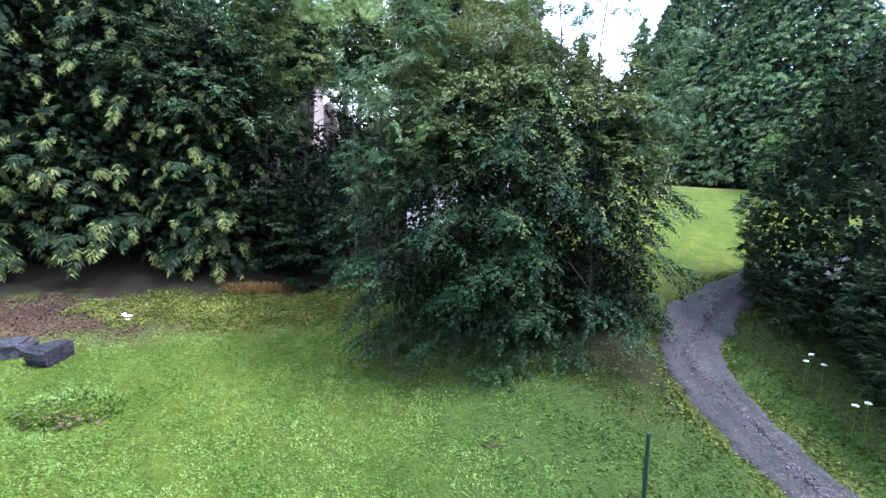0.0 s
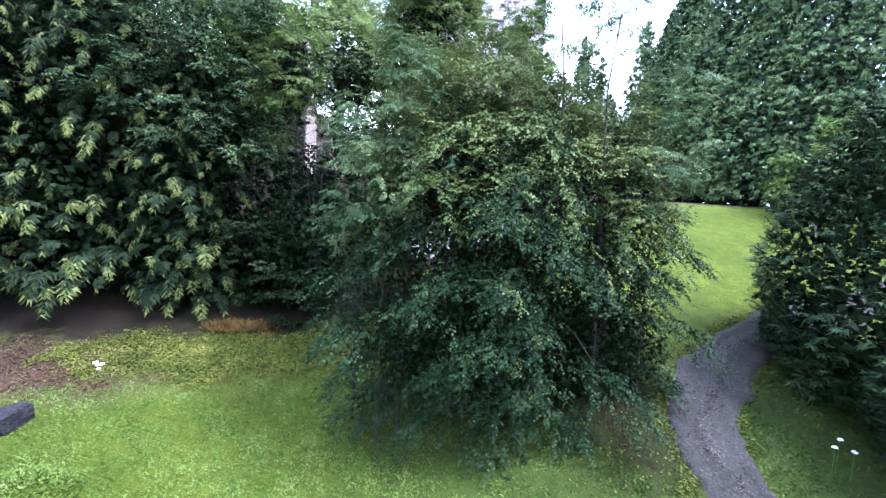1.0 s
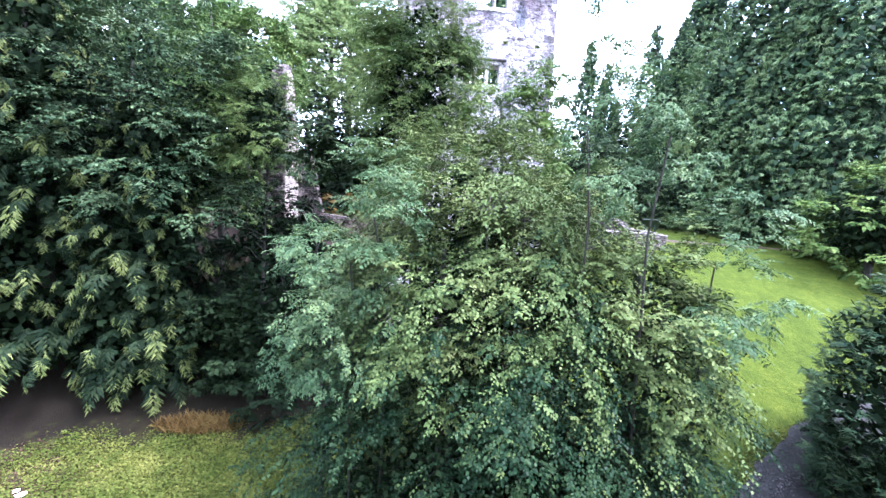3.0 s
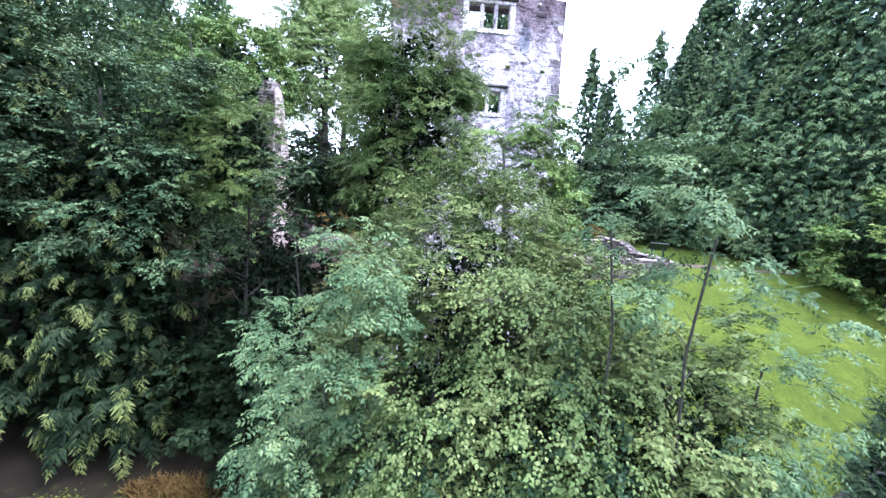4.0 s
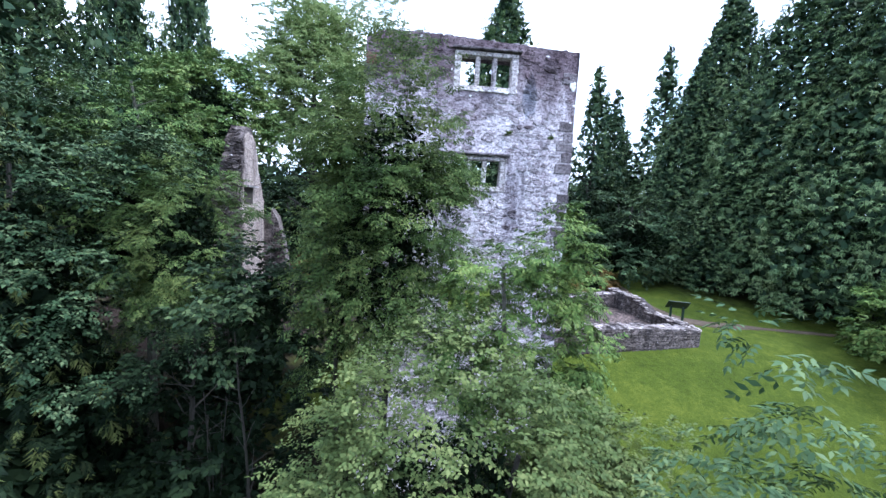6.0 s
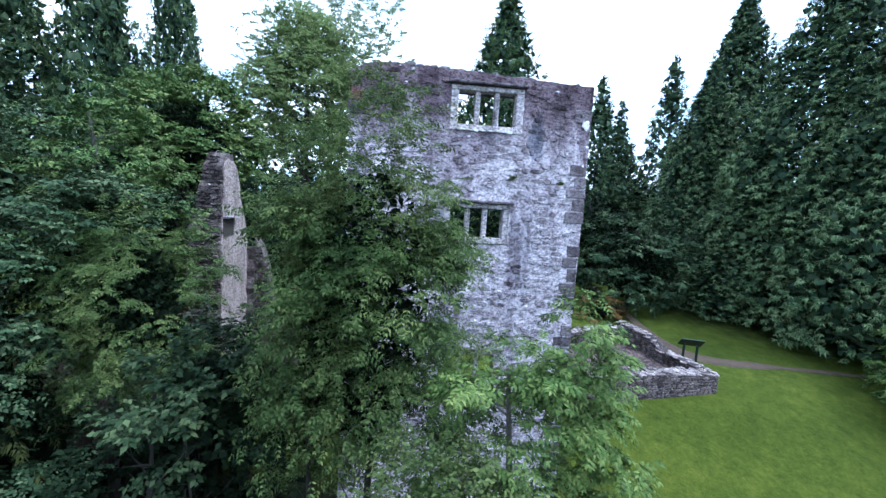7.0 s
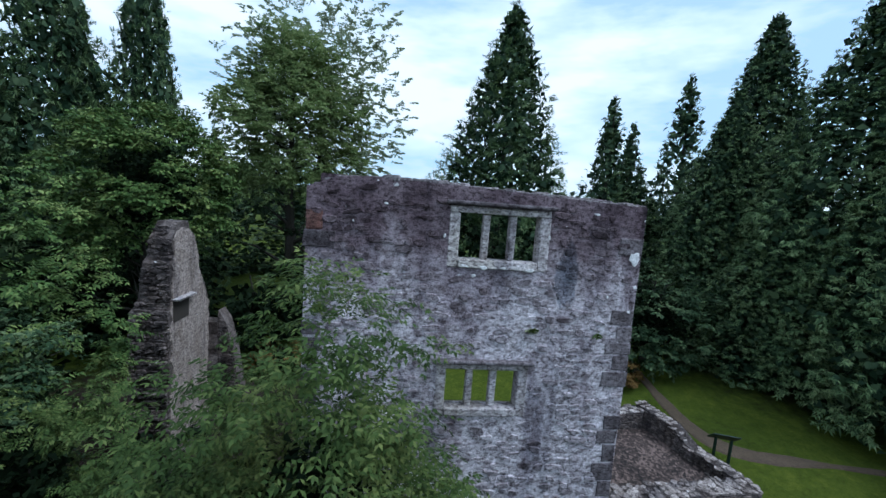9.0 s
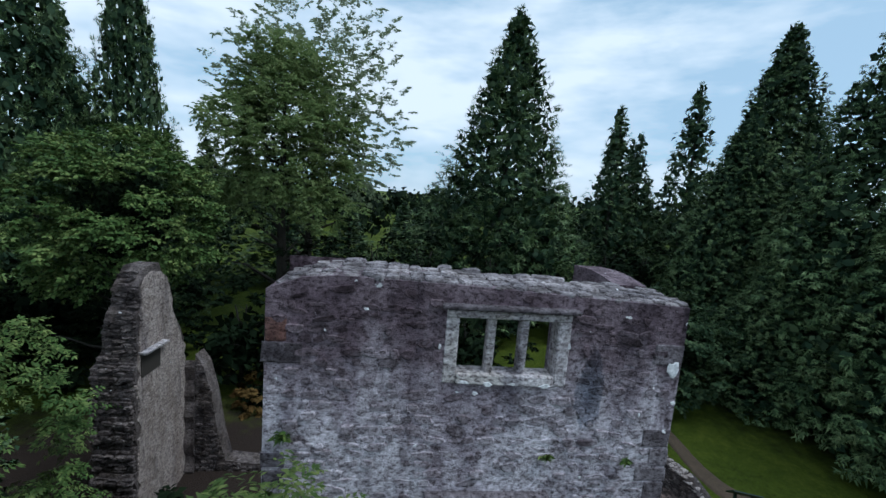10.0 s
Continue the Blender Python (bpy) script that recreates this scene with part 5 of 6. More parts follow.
# ---- the low walls beside the tower ----
def low_wall(name, start, end, thick, tops, label, seed, material=COPING, face=DARK_STONE, base_drop=0.5):
    """A ruined wall from start to end (x, y): core, stones on both long faces and the ends, loose stones on top. tops: heights (z) along it."""
    rng = np.random.default_rng(seed)
    (x0, y0), (x1, y1) = start, end
    ln = math.hypot(x1 - x0, y1 - y0)
    turn = math.degrees(math.atan2(y1 - y0, x1 - x0))
    low = min(height_at(x0, y0), height_at(x1, y1)) - base_drop
    w = thing(name, (x0, y0, low), label, "wall", "low ruin walls", turn=turn)
    fr = np.linspace(0, 1, len(tops))

    def top(s):
        return float(np.interp(s / ln, fr, tops)) - low

    bm = bmesh.new()
    grid_wall(bm, 0.0, ln, 0.0, thick, 0.0, top, [], 0.4)
    part("core", bm, face, w)
    rows = []
    for x, z, sw, sh in course_layout(rng, 0.0, ln, 0.2, max(tops) - low, (0.08, 0.17), (0.14, 0.42)):
        if z + sh / 2 < top(x) + 0.03:
            rows.append(set_stone(x, 0.0, z, sw, rng.uniform(0.015, 0.05), sh, 0, rng.uniform(-4, 4)))
            rows.append(Matrix.Translation((x, thick, z)) @ pose(0, 0, 0, 0, 0, 180) @ Matrix.Diagonal((sw, rng.uniform(0.015, 0.05), sh, 1)))
    for x, z, sw, sh in course_layout(rng, 0.0, thick, 0.2, min(top(0), top(ln)), (0.09, 0.17), (0.16, 0.4)):
        rows.append(Matrix.Translation((0, thick - x, z)) @ pose(0, 0, 0, 0, 0, -90) @ Matrix.Diagonal((sw, 0.05, sh, 1)))
        rows.append(Matrix.Translation((ln, x, z)) @ pose(0, 0, 0, 0, 0, 90) @ Matrix.Diagonal((sw, 0.05, sh, 1)))
    single_stones("stone", rows[:280], STONES[face.name], w)
    if len(rows) > 280:
        joined_stones("stones", rows[280:], STONES[face.name], w)
    tops_rows = []
    x = 0.0
    while x < ln:
        y = 0.02
        d = 0.2
        while y < thick - 0.1:
            d, sw = rng.uniform(0.14, 0.34), rng.uniform(0.16, 0.4)
            tops_rows.append(Matrix.Translation((x + sw / 2, y + d / 2, top(min(x, ln)) + rng.uniform(-0.04, 0.03))) @ pose(0, 0, 0, -90, 0, rng.uniform(-40, 40)) @ Matrix.Diagonal((sw, rng.uniform(0.015, 0.065), d, 1)))
            y += d
        x += 0.24
    single_stones("top_stone", tops_rows[:200], STONES[material.name], w)
    return w


low_wall("low_wall", (6.36, 24.75), (15.95, 25.85), 0.85, (7.7, 7.75, 7.75, 7.6), "low ruined stone wall with pale rubble on top", 201, PALE_RUBBLE)
low_wall("low_wall", (16.0, 26.75), (14.4, 31.2), 0.62, (7.7, 7.75, 7.8, 8.35, 8.4, 8.5), "low ruined stone wall stepping up at its far end", 202, PALE_RUBBLE)
low_wall("low_wall", (8.0, 29.9), (13.9, 30.45), 0.7, (7.75, 7.85, 8.2, 8.3), "low ruined stone wall closing the old room", 203, PALE_RUBBLE)
room = new("gravel_floor", mesh_of("gravel_floor", [(6.2, 25.3, 7.12), (15.7, 26.3, 7.08), (14.2, 30.8, 7.5), (6.2, 30.0, 7.5)], [(0, 1, 2, 3)], ROOM_GRAVEL))
tagged(room, "reddish gravel floor of the unroofed side room", "floor", kind="structure")

# ---- the broken chimney wall west of the tower ----
def broken_wall():
    rng = np.random.default_rng(231)
    base = 6.4
    w = thing("broken_wall", (-6.5, 28.0, base), "tall jagged remnant of plastered rubble wall", "ruin")
    hgt = 16.3 - base

    def west_step(z):
        return float(np.interp(z, (0, 6.6, 7.0, 8.8, 9.9), (0.0, 0.0, 0.22, 0.45, 0.62)))

    def slab(name, x0, x1, y0, y1, outline, material, seed, label=""):
        """A wall leaf whose far edges step in towards a ragged top. outline: (height, low edge, high edge) along y."""
        r = np.random.default_rng(seed)
        bm = bmesh.new()
        zs = np.arange(0, outline[-1][0] + 0.01, 0.3)
        lo = np.interp(zs, [o[0] for o in outline], [o[1] for o in outline]) + r.uniform(-0.12, 0.12, len(zs))
        hi = np.interp(zs, [o[0] for o in outline], [o[2] for o in outline]) + r.uniform(-0.12, 0.12, len(zs))
        rings = []
        for z, a, b in zip(zs, lo, hi):
            inset = 0.12 * max(0.0, z / hgt - 0.55)
            west = x0 + (west_step(z) if x1 == 0.0 else 0.0)
            rings.append([bm.verts.new(p) for p in ((west, a, z), (x1 - inset, a, z), (x1 - inset, b, z), (west, b, z))])
        for p, q in zip(rings, rings[1:]):
            for i in range(4):
                bm.faces.new([p[i], p[(i + 1) % 4], q[(i + 1) % 4], q[i]])
        bm.faces.new(rings[-1])
        bmesh.ops.recalc_face_normals(bm, faces=bm.faces)
        part(name, bm, material, w, label)
        return zs, lo, hi

    zs, lo, hi = slab("rubble_wall", -1.35, 0.0, 0, 3.2, [(0, -0.1, 3.2), (6.3, 0.0, 3.0), (7.4, 0.05, 2.5), (9.2, 0.35, 1.9), (9.9, 0.6, 1.4)], DARK_STONE, 1)
    slab("plaster", -0.25, 0.03, 0, 3.2, [(0, 0.02, 3.15), (6.3, 0.12, 2.95), (7.4, 0.17, 2.45), (9.2, 0.47, 1.85), (9.8, 0.72, 1.35)], WARM, 3, "worn plaster on the inner face")
    slab("back_wall", -0.2, 0.4, 2.9, 3.5, [(0, 2.9, 3.6), (5.0, 2.9, 3.6), (5.6, 2.95, 3.5)], DARK_STONE, 2)
    rows = []
    for x, z, sw, sh in course_layout(rng, -1.35, 0.0, 0.2, hgt - 0.2, (0.09, 0.17), (0.18, 0.5)):
        y = float(np.interp(z, zs, lo))
        inset = 0.12 * max(0.0, z / hgt - 0.55)
        if -1.35 + west_step(z) < x - sw / 2 + 0.05 and x + sw / 2 - 0.03 < -inset:
            rows.append(set_stone(x, y, z, sw, rng.uniform(0.05, 0.16), sh, 0, rng.uniform(-5, 5)))
    for y, z, sw, sh in course_layout(rng, 0.0, 3.2, 0.2, hgt - 0.2, (0.09, 0.17), (0.14, 0.4)):
        inset = 0.12 * max(0.0, z / hgt - 0.55)
        a, b = np.interp(z, zs, lo), np.interp(z, zs, hi)
        hole = 0.1 < y < 1.4 and 6.1 < z < 7.1
        if a < y - sw / 2 and y + sw / 2 < b and rng.random() < 0.45 and not hole:
            rows.append(Matrix.Translation((-inset, y, z)) @ pose(0, 0, 0, 0, 0, 90) @ Matrix.Diagonal((sw, rng.uniform(0.012, 0.04), sh, 1)))
    single_stones("stone", rows[:300], STONES["dark_rubble"], w)
    if len(rows) > 300:
        joined_stones("stones", rows[300:], STONES["warm_plastered_stone"], w)
    bm = bmesh.new()
    box(bm, (-0.1, 0.18, 7.02), (0.26, 1.5, 7.10), 0.02, rng)
    part("shelf_slab", bm, DRESSED, w, "thin stone slab over the recess")
    # flat dark panel, its colour standing in for the shade of a recess
    bm = bmesh.new()
    box(bm, (-0.02, 0.24, 6.2), (0.045, 1.3, 7.0), 0.01, rng)
    dark, n_, l_, b_ = shader("recess_shade", 1.0)
    b_.inputs["Base Color"].default_value = (0.035, 0.028, 0.022, 1)
    part("recess", bm, dark, w, "dark panel that paints the shade of the recess")
    # lower ragged wall running back towards the tower
    bm = bmesh.new()
    grid_wall(bm, 0.4, 3.4, 3.0, 3.7, 0.0, lambda x: np.interp(x, (0.4, 0.8, 1.0, 1.2, 1.5, 3.4), (5.9, 5.3, 4.3, 3.0, 1.3, 1.1)), [], 0.3)
    part("ragged_wall", bm, DARK_STONE, w)
    rows = []
    for x, z, sw, sh in course_layout(rng, 0.4, 3.4, 0.2, 5.6, (0.1, 0.18), (0.16, 0.4)):
        if z + sh / 2 < np.interp(x, (0.4, 0.8, 1.0, 1.2, 1.5, 3.4), (5.9, 5.3, 4.3, 3.0, 1.3, 1.1)):
            rows.append(set_stone(x, 3.0, z, sw, rng.uniform(0.03, 0.09), sh))
    joined_stones("facing_stones", rows, STONES["dark_rubble"], w)


broken_wall()


# ---- small things on the lawn ----
def scatter(rng, n, region, keep):
    """Random spots (x, y) inside a rectangle where keep(x, y) holds."""
    x, y = rng.uniform(region[0], region[1], n), rng.uniform(region[2], region[3], n)
    k = keep(x, y)
    return x[k], y[k]


def drive_distance(x, y):
    line = np.array(DRIVE[2:13], float)
    best = np.full(x.shape, 99.0)
    for p, q in zip(line, line[1:]):
        d = q - p
        t = np.clip(((x - p[0]) * d[0] + (y - p[1]) * d[1]) / (d @ d), 0, 1)
        best = np.minimum(best, np.hypot(x - p[0] - t * d[0], y - p[1] - t * d[1]))
    return best


def lay(rng, x, y, length, material, name, label, category, upright=1.0, wide=0.25, lift=0.0, blade=False):
    P = np.stack((x, y, ground_height(x, y) + lift), -1)
    a = rng.uniform(0, 2 * np.pi, len(x))
    D = np.stack((np.cos(a), np.sin(a), upright * rng.uniform(0.3, 1.2, len(x))), -1)
    N = np.stack((-np.sin(a) * 0.3, np.cos(a) * 0.3, np.ones(len(x))), -1) + rng.normal(size=(len(x), 3)) * 0.4
    L = length * rng.uniform(0.6, 1.4, len(x))
    ob = new(name, (spikes if blade else leaves)(name, P, D, N, L, L * wide, material))
    return tagged(ob, label, category, kind="stuff")


rng = np.random.default_rng(301)


def moss_zone(x, y):
    return ((x + 5.6) / 6.0) ** 2 + ((y - 15.8) / 1.55) ** 2 + 0.5 * np.sin(1.7 * x) * np.sin(2.1 * y) + 0.3 * np.sin(4.3 * x + 1) * np.sin(5.1 * y) + rng.normal(0, 0.4, np.shape(x)) < 0.95


def litter_zone(x, y):
    return ((x + 12.0) / 4.0) ** 2 + ((y - 15.0) / 1.7) ** 2 + 0.4 * np.sin(1.9 * x) * np.sin(2.7 * y) + rng.normal(0, 0.4, np.shape(x)) < 0.9


def lawn_zone(x, y):
    tuft = np.sin(3.1 * x + 1.3 * y) * np.sin(2.3 * y - 1.1 * x) + 0.6 * np.sin(7 * x) * np.sin(6 * y)
    beyond = (x > 5.5) & (y > 9.5 + 0.8 * (x - 7.3))
    bare = ((x - 5.9) / 1.3) ** 2 + ((y - 10.3) / 2.0) ** 2 + rng.normal(0, 0.3, x.shape) < 1
    return ~beyond & ~bare & (drive_distance(x, y) > 0.82) & ~litter_zone(x, y) & ~moss_zone(x, y) & (y < 16.6) & (tuft + rng.normal(0, 0.7, x.shape) > -0.6)


x, y = scatter(rng, 480000, (-15.5, 9.5, -1.0, 16.6), lawn_zone)
# the blades thin out into the wider lawn
near = rng.random(len(x)) < np.clip((y + 1.0) / 4.5, 0, 1) * np.clip((x + 15.5) / 3.5, 0, 1)
x, y = x[near], y[near]
# eastward blades take darker colours, painting shade onto the lawn
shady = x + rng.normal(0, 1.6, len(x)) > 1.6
lay(rng, x[~shady], y[~shady], 0.062, BLADE, "lawn_grass", "short moist lawn grass", "grass", 0.8, 0.42, blade=True)
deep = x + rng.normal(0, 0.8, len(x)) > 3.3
lay(rng, x[shady & deep], y[shady & deep], 0.065, SHADE_BLADE, "bank_grass", "grass under the hawthorn beside the drive, coloured darker as its shade", "grass", 0.7, 0.45, blade=True)
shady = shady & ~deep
lay(rng, x[shady], y[shady], 0.055, SHADE_CLOVER, "clover", "clover and moss in the lawn round the hawthorn, coloured darker as its shade", "clover", 0.6, 0.6, blade=True)
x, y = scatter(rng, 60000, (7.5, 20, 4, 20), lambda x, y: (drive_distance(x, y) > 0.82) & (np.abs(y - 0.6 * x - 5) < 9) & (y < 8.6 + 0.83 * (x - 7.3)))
lay(rng, x, y, 0.08, SHADE_BLADE, "bank_grass", "rougher grass on the bank beside the drive, coloured darker as thuja shade", "grass", 0.9, 0.36, blade=True)
x, y = scatter(rng, 95000, (-12.5, 1.5, 13.6, 18.6), moss_zone)
lay(rng, x, y, 0.07, MOSS_LEAF, "ground_cover", "yellow-green creeping ground cover under the trees", "ground cover", 0.5, 0.7, 0.02)
x, y = scatter(rng, 16000, (-16.5, -7.0, 12.6, 17.4), litter_zone)
lay(rng, x, y, 0.07, LITTER_LEAF, "leaf_litter", "red-brown fallen leaves", "leaf litter", 0.15, 0.7, 0.015)
x, y = scatter(rng, 5000, (3.6, 8.2, 7.4, 12.6), lambda x, y: (drive_distance(x, y) > 0.80) & (((x - 5.7) / 1.9) ** 2 + ((y - 9.9) / 2.7) ** 2 + rng.normal(0, 0.3, np.shape(x)) < 1) & (rng.random(np.shape(x)) < 0.35))
lay(rng, x, y, 0.06, MOSS_LEAF, "ground_cover", "thin weeds on the bare earth under the hawthorn", "ground cover", 0.6, 0.6, 0.01)
x, y = scatter(rng, 2600, (-8.2, -4.9, 17.1, 18.1), lambda x, y: ((x + 6.4) / 1.5) ** 2 + ((y - 17.6) / 0.45) ** 2 < 1)
lay(rng, x, y, 0.32, LEAF_BRACKEN, "dry_grass", "tall rust-coloured dry grass", "grass", 2.0, 0.07)
x, y = scatter(rng, 60000, (5, 14, 4.5, 14.5), lambda x, y: np.abs(drive_distance(x, y) - 0.80 + 0.12 * np.sin(2.3 * y + x) + 0.07 * np.sin(7 * y) + rng.normal(0, 0.10, np.shape(x))) < 0.14)
lay(rng, x, y, 0.10, MOSS_LEAF, "verge_grass", "yellowed grass along the edge of the drive", "grass", 0.7, 0.3)


# loose pale stones worn out along the crown and edges of the drive
line = np.array(DRIVE[2:11], float)
rows = []
for p, q in zip(line, line[1:]):
    for k in range(int(130 * np.hypot(*(q - p)))):
        f = rng.random()
        s = rng.normal(0.08 + 0.10 * math.sin(1.9 * (p[1] + (q[1] - p[1]) * f)), 0.085) if rng.random() < 0.8 else rng.uniform(-0.75, 0.75)
        d = (q - p) / np.hypot(*(q - p))
        c = p + (q - p) * f + np.array((d[1], -d[0])) * s
        w = rng.uniform(0.012, 0.045)
        rows.append(Matrix.Translation((c[0], c[1], height_at(*c) + 0.112)) @ pose(0, 0, 0, -90, 0, rng.uniform(0, 360)) @ Matrix.Diagonal((w, w * 0.6, w * rng.uniform(0.6, 1), 1)))
holder = thing("drive_stones", (0, 0, 0), "loose pale stones along the crown of the gravel drive", "gravel", kind="stuff")
joined_stones("stones", rows, STONES["quoin_stone"], holder)


def boulder(name, place, size, label, seed, material, cut=0.55):
    r = np.random.default_rng(seed)
    bm = bmesh.new()
    bmesh.ops.create_icosphere(bm, subdivisions=3, radius=1.0)
    k = r.uniform(0, 6, 6)
    for v in bm.verts:
        p = v.co.copy()
        f = 1 + 0.16 * math.sin(3 * p.x + k[0]) * math.sin(2.6 * p.y + k[1]) + 0.10 * math.sin(6 * p.z + k[2]) * math.sin(5 * p.x + k[3])
        q = Vector([math.copysign(abs(c) ** cut, c) for c in p]) * f
        v.co = (q.x * size[0], q.y * size[1], q.z * size[2])
    me = bpy.data.meshes.new(name)
    bm.to_mesh(me)
    bm.free()
    me.materials.append(material)
    ob = new(name, me)
    ob.matrix_world = pose(*place, 4, -6, r.uniform(0, 90))
    return tagged(ob, label, "rock")


SLATE = stone_material("dark_slate", (0.055, 0.053, 0.062), (0.026, 0.025, 0.031), (0.012, 0.012, 0.015), 0.0, False)
boulder("rock", (-10.3, 12.05, height_at(-10.3, 12.05) + 0.22), (0.43, 0.30, 0.30), "squared dark slate block at the edge of the lawn", 1, SLATE, 0.35)
boulder("rock", (-11.75, 12.45, height_at(-11.75, 12.45) + 0.15), (0.55, 0.42, 0.28), "low dark boulder beside the slate block", 2, SLATE)

EARTH = gravel_material("bare_earth", [(0.3, (0.026, 0.019, 0.009)), (0.6, (0.085, 0.062, 0.028)), (0.85, (0.20, 0.15, 0.075))], 18.0)


def mound(name, x, y, size, label, seed, count, clods=48):
    """A turfy hump whose lower face has broken open to bare earth."""
    r = np.random.default_rng(seed)
    ob = boulder(name, (x, y, height_at(x, y) - size[2] * 0.3), tuple(0.8 * c for c in size), label, seed, LAWN, 0.9)
    ob["category"] = "mound"
    ob.matrix_world = pose(x, y, height_at(x, y) - size[2] * 0.3)
    a, q = r.uniform(0, 2 * np.pi, count), np.sqrt(r.random(count))
    up = np.sqrt(np.maximum(1 - q * q, 0))
    P = np.stack((np.cos(a) * q * size[0], np.sin(a) * q * size[1], up * size[2] * 1.10), -1)
    D = np.stack((r.normal(0, 1, len(P)), r.normal(0, 1, len(P)), r.uniform(0.2, 0.9, len(P))), -1)
    L = r.uniform(0.06, 0.12, len(P))
    part("turf", leaves("turf", P, D, r.normal(size=P.shape) + (0, 0, 1), L, L * 0.3, BLADE), None, ob, "rough turf on the hump")
    rows = []
    for k in range(clods):
        u = r.uniform(-0.8, 0.8)
        h = r.uniform(0.25, 0.75) * math.sqrt(1 - u * u)
        w = r.uniform(0.05, 0.12) * size[0]
        rows.append(Matrix.Translation((u * size[0], -size[1] * math.sqrt(max(1 - u * u - h * h, 0.02)) * 0.98, h * size[2])) @ pose(0, 0, 0, r.uniform(-30, 30), r.uniform(0, 360), r.uniform(-30, 30)) @ Matrix.Diagonal((w, w * 0.5, w * 0.7, 1)))
    joined_stones("earth_face", rows, EARTH_CLODS, ob, "bare crumbling earth")
    return ob


EARTH_CLODS = [stone_mesh(rng_stone, EARTH) for _ in range(5)]
mound("turf_mound", -8.1, 9.9, (1.25, 0.8, 0.55), "grassy hump with a broken earthy face", 3, 2600, 22)
mound("molehill", 1.84, 7.42, (0.26, 0.2, 0.10), "small crumbled molehill in the lawn", 4, 60)
mound("molehill", 2.45, 7.55, (0.12, 0.1, 0.06), "small crumbled molehill in the lawn", 5, 20)


def litter_scraps():
    m, n_, l_, b_ = shader("white_paper", 0.6)
    b_.inputs["Base Color"].default_value = (0.75, 0.76, 0.78, 1)
    r = np.random.default_rng(9)
    for x, y, s in ((-10.0, 14.95, 0.16), (-10.25, 15.1, 0.10), (-9.9, 14.75, 0.09)):
        bm = bmesh.new()
        bmesh.ops.create_icosphere(bm, subdivisions=1, radius=s)
        for v in bm.verts:
            v.co = v.co * r.uniform(0.6, 1.1)
            v.co.z *= 0.45
        me = bpy.data.meshes.new("litter")
        bm.to_mesh(me)
        bm.free()
        me.materials.append(m)
        ob = new("litter", me)
        ob.location = (x, y, height_at(x, y) + s * 0.25)
        tagged(ob, "scrap of white litter on the leaf mould", "litter", "litter scraps")


litter_scraps()


def steel(name, colour, rough=0.5):
    m, nodes, links, b = shader(name, rough)
    n = noise_node(nodes, links, 30.0, 3.0, 0.6, world_place(nodes))
    r = ramp_node(nodes, [(0.3, tuple(c * 0.7 for c in colour)), (0.7, colour)])
    links.new(n.outputs["Fac"], r.inputs["Fac"])
    links.new(r.outputs["Color"], b.inputs["Base Color"])
    return m


GREEN_PAINT = steel("green_paint", (0.006, 0.026, 0.018))
x, y = 4.23, 5.9
post = thing("fence_post", (x, y, height_at(x, y)), "dark green painted metal stake in the lawn", "post")
bm = bmesh.new()
tube(bm, [(0.03, 0.0, -0.3), (0.01, 0, 0.5), (0.0, 0.0, 0.62 - height_at(x, y))], [0.036, 0.036, 0.034], 10)
part("stake", bm, GREEN_PAINT, post)
bm = bmesh.new()
tube(bm, [(0, 0, 0.62 - height_at(x, y)), (0, 0, 0.64 - height_at(x, y))], [0.040, 0.034], 10)
part("cap", bm, GREEN_PAINT, post)


def information_board():
    x, y = 16.55, 28.55
    z = height_at(x, y)
    t = thing("information_board", (x, y, z), "dark green sloping information board on two posts", "sign", turn=160)
    t.scale = (1.3, 1.3, 1.3)
    for s in (-0.24, 0.24):
        bm = bmesh.new()
        box(bm, (s - 0.04, -0.04, -0.3), (s + 0.04, 0.04, 0.86))
        bmesh.ops.bevel(bm, geom=bm.edges[:], offset=0.008, segments=1, affect="EDGES")
        part("post", bm, GREEN_PAINT, t)
    bm = bmesh.new()
    box(bm, (-0.42, -0.30, -0.02), (0.42, 0.30, 0.02))
    bmesh.ops.bevel(bm, geom=bm.edges[:], offset=0.008, segments=1, affect="EDGES")
    panel = part("panel", bm, GREEN_PAINT, t, "sloping dark green panel")
    panel.matrix_local = pose(0, 0, 0.92, 38, 0, 0)


information_board()


def cow_parsley():
    white, n_, l_, b_ = shader("white_flower", 0.7)
    b_.inputs["Base Color"].default_value = (0.78, 0.80, 0.74, 1)
    r = np.random.default_rng(17)
    for x, y, z in ((9.55, 8.15, 1.15), (9.7, 8.2, 1.3), (9.9, 8.05, 1.1), (9.15, 6.7, 0.75), (9.3, 6.6, 0.85)):
        g = height_at(x, y)
        t = thing("cow_parsley", (x, y, g), "white umbels of cow parsley at the hedge foot", "flower", "cow parsley")
        bm = bmesh.new()
        tube(bm, [(0, 0, -0.05), (0.02, 0.01, (z - g) * 0.6), (0, 0, z - g)], [0.008, 0.006, 0.004], 5)
        part("stem", bm, BLADE, t)
        n = 70
        a, q = r.uniform(0, 2 * np.pi, n), np.sqrt(r.random(n)) * 0.05
        P = np.stack((np.cos(a) * q, np.sin(a) * q, z - g - q * 0.3), -1)
        part("umbel", leaves("umbel", P, r.normal(size=P.shape), np.tile((0, 0, 1.0), (n, 1)), np.full(n, 0.025), np.full(n, 0.024), white), None, t, "flat white flower head")


cow_parsley()


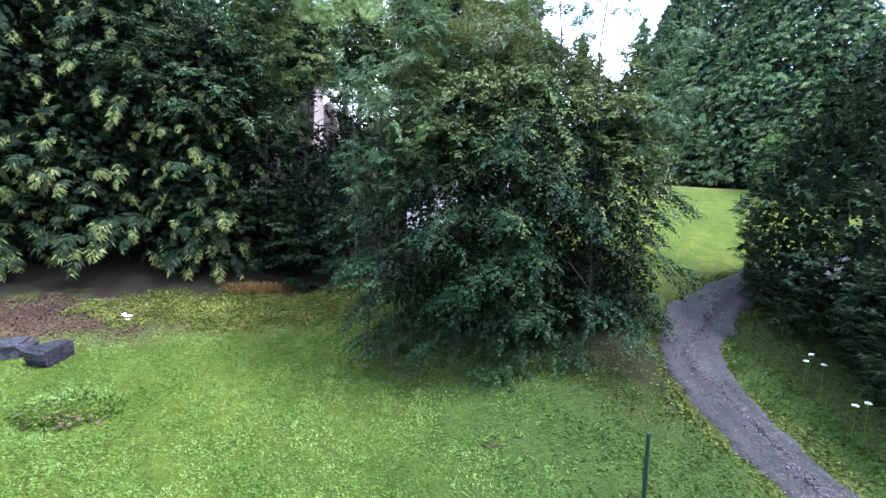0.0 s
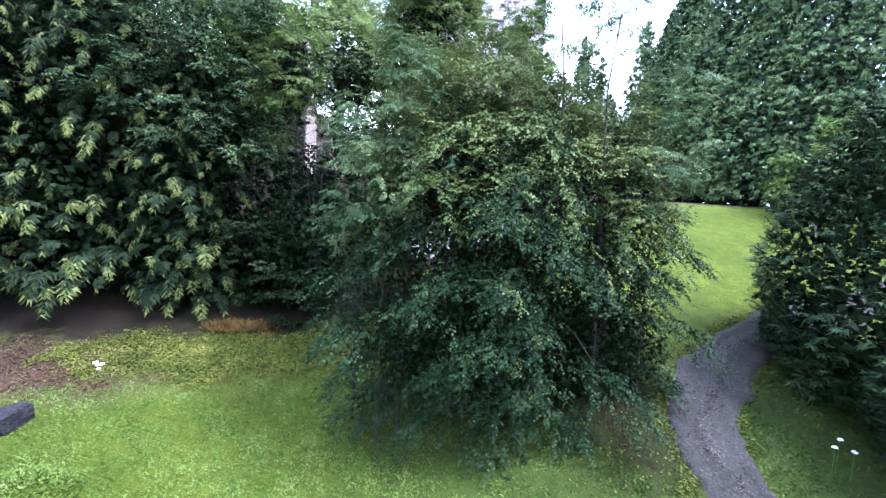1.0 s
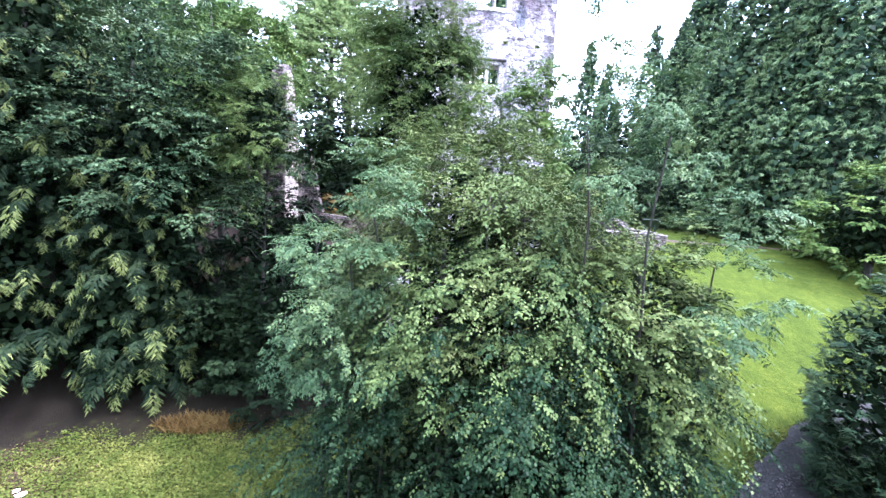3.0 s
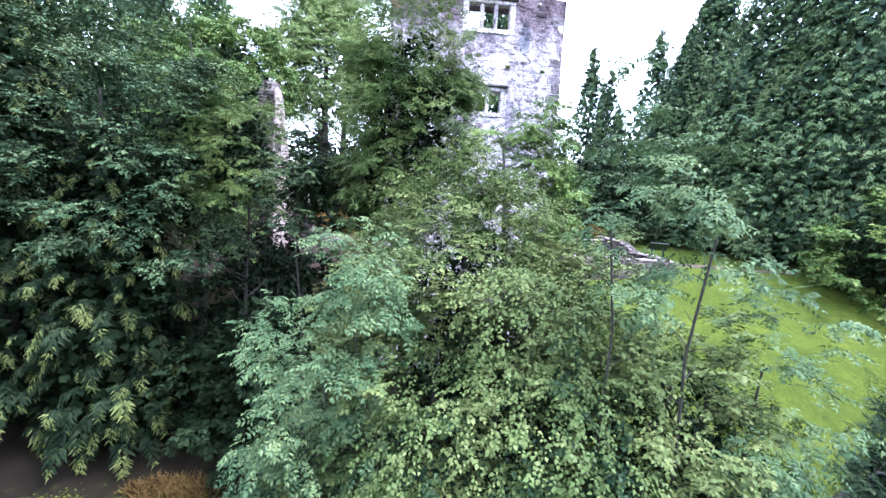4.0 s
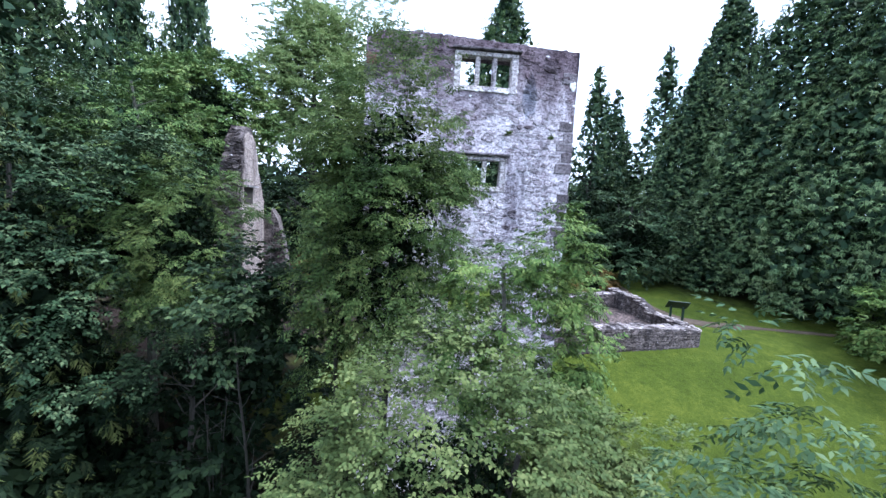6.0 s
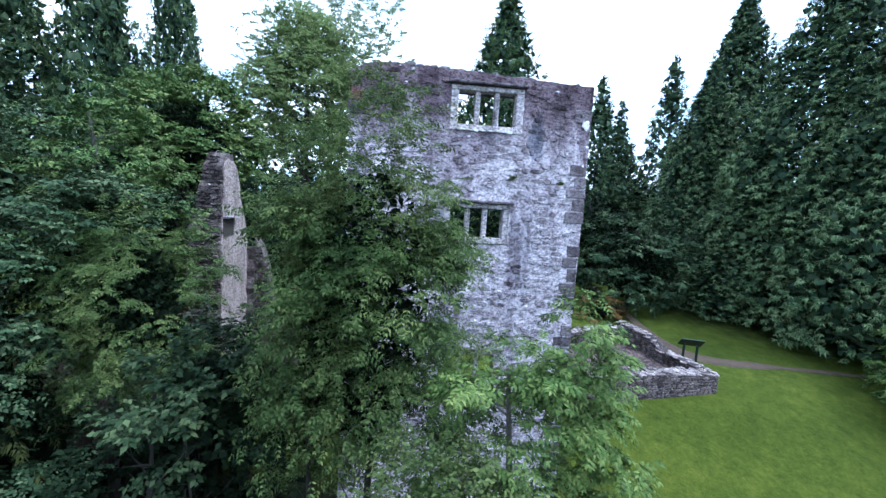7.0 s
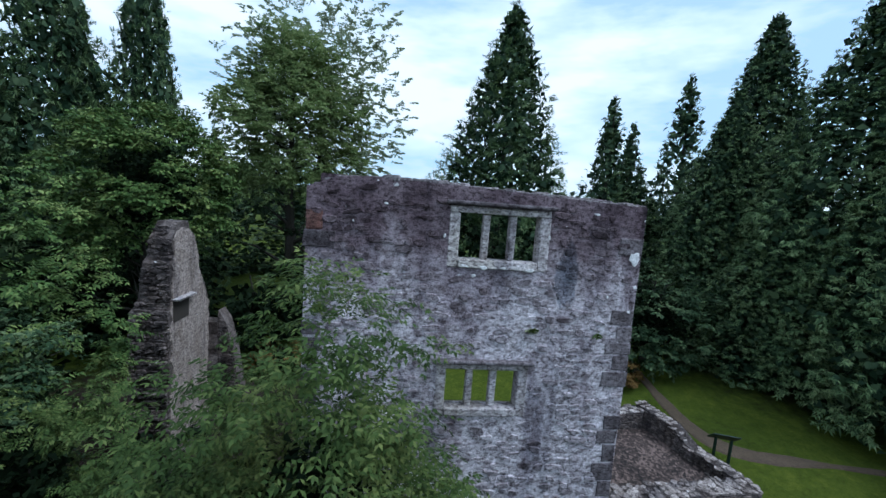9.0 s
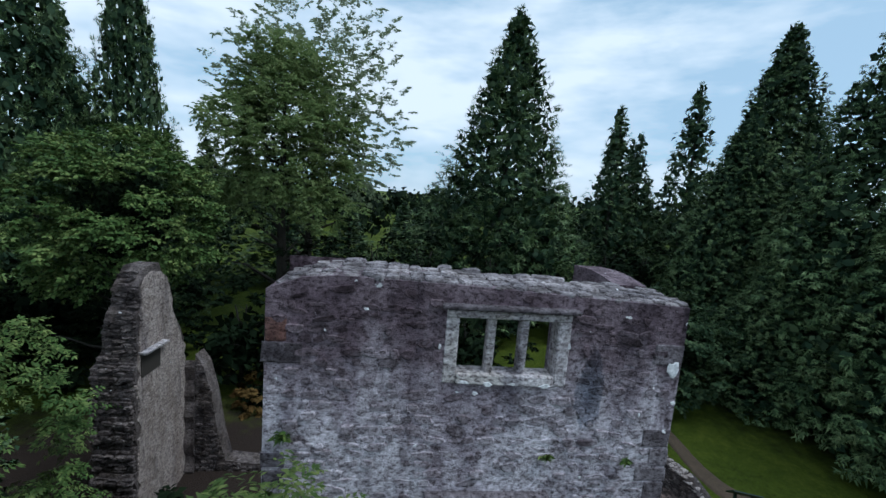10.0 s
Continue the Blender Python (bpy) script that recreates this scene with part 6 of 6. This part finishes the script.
def wall_plants():
    """Ferns and grass rooted in the joints of the tower."""
    r = np.random.default_rng(23)
    for x, z, size in ((0.24, 15.72, 0.20), (0.12, 14.75, 0.26), (4.30, 15.45, 0.16), (5.62, 15.40, 0.16), (1.2, 14.2, 0.14)):
        n = 60
        a = r.uniform(0, np.pi, n)
        D = np.stack((np.cos(a), -0.6 - 0.4 * r.random(n), np.sin(a) * r.uniform(-0.4, 1.0, n)), -1)
        P = np.stack((r.normal(0, size * 0.2, n), r.uniform(-0.05, 0.0, n), r.normal(0, size * 0.15, n)), -1)
        L = size * r.uniform(0.35, 0.9, n)
        ob = new("wall_fern", leaves("wall_fern", P, D, r.normal(size=(n, 3)) + (0, -0.6, 0.6), L, L * 0.3, LEAF_LAUREL))
        ob.location = (x, FRONT - 0.02, z)
        tagged(ob, "small green fern rooted in the tower wall", "fern", "wall ferns")


wall_plants()


def bare_twigs(place, seed, count, reach):
    """A dead limb: pale leafless twigs forking upwards."""
    r = np.random.default_rng(seed)
    bm = bmesh.new()
    for _ in range(count):
        d = Vector((r.normal(0, 0.7), r.normal(0, 0.5), r.uniform(0.2, 1.0))).normalized()
        p = Vector((r.normal(0, 0.12), r.normal(0, 0.12), -0.2))
        line = [p]
        for k in range(4):
            d = (d + Vector(r.normal(0, 0.28, 3))).normalized()
            p = p + d * reach * r.uniform(0.16, 0.3)
            line.append(p)
        tube(bm, line, [0.012, 0.009, 0.007, 0.005, 0.003], 4)
    base = Vector((0, 0, height_at(*place[:2]) - place[2] - 0.2))
    tube(bm, [base, base * 0.5 + Vector((0.1, 0.05, 0)), Vector((0, 0, -0.15))], [0.035, 0.026, 0.016], 6)
    t = thing("dead_shrub", place, "pale leafless twigs of a dead shrub among the hazels", "shrub")
    part("twig_cluster", bm, BARK_PALE, t)


bare_twigs((2.2, 11.3, 9.1), 5, 20, 0.9)
bare_twigs((3.0, 11.5, 8.9), 6, 14, 0.9)
broadleaf("rust_shrub", stand(14.9, 35.4), 1.5, 1.6, "low rust-brown shrub behind the low walls", LEAF_BRACKEN, 151, 40, 110, 0.12, 0.3, middle=0.45, size=(1.6, 1.0, 0.9), lower=-0.9, stems=3)
broadleaf("rust_shrub", stand(-4.6, 35.6), 1.6, 1.6, "low rust-brown shrub behind the broken wall", LEAF_BRACKEN, 152, 40, 110, 0.14, 0.35, middle=0.45, size=(2.0, 1.2, 0.9), lower=-0.9, stems=3)
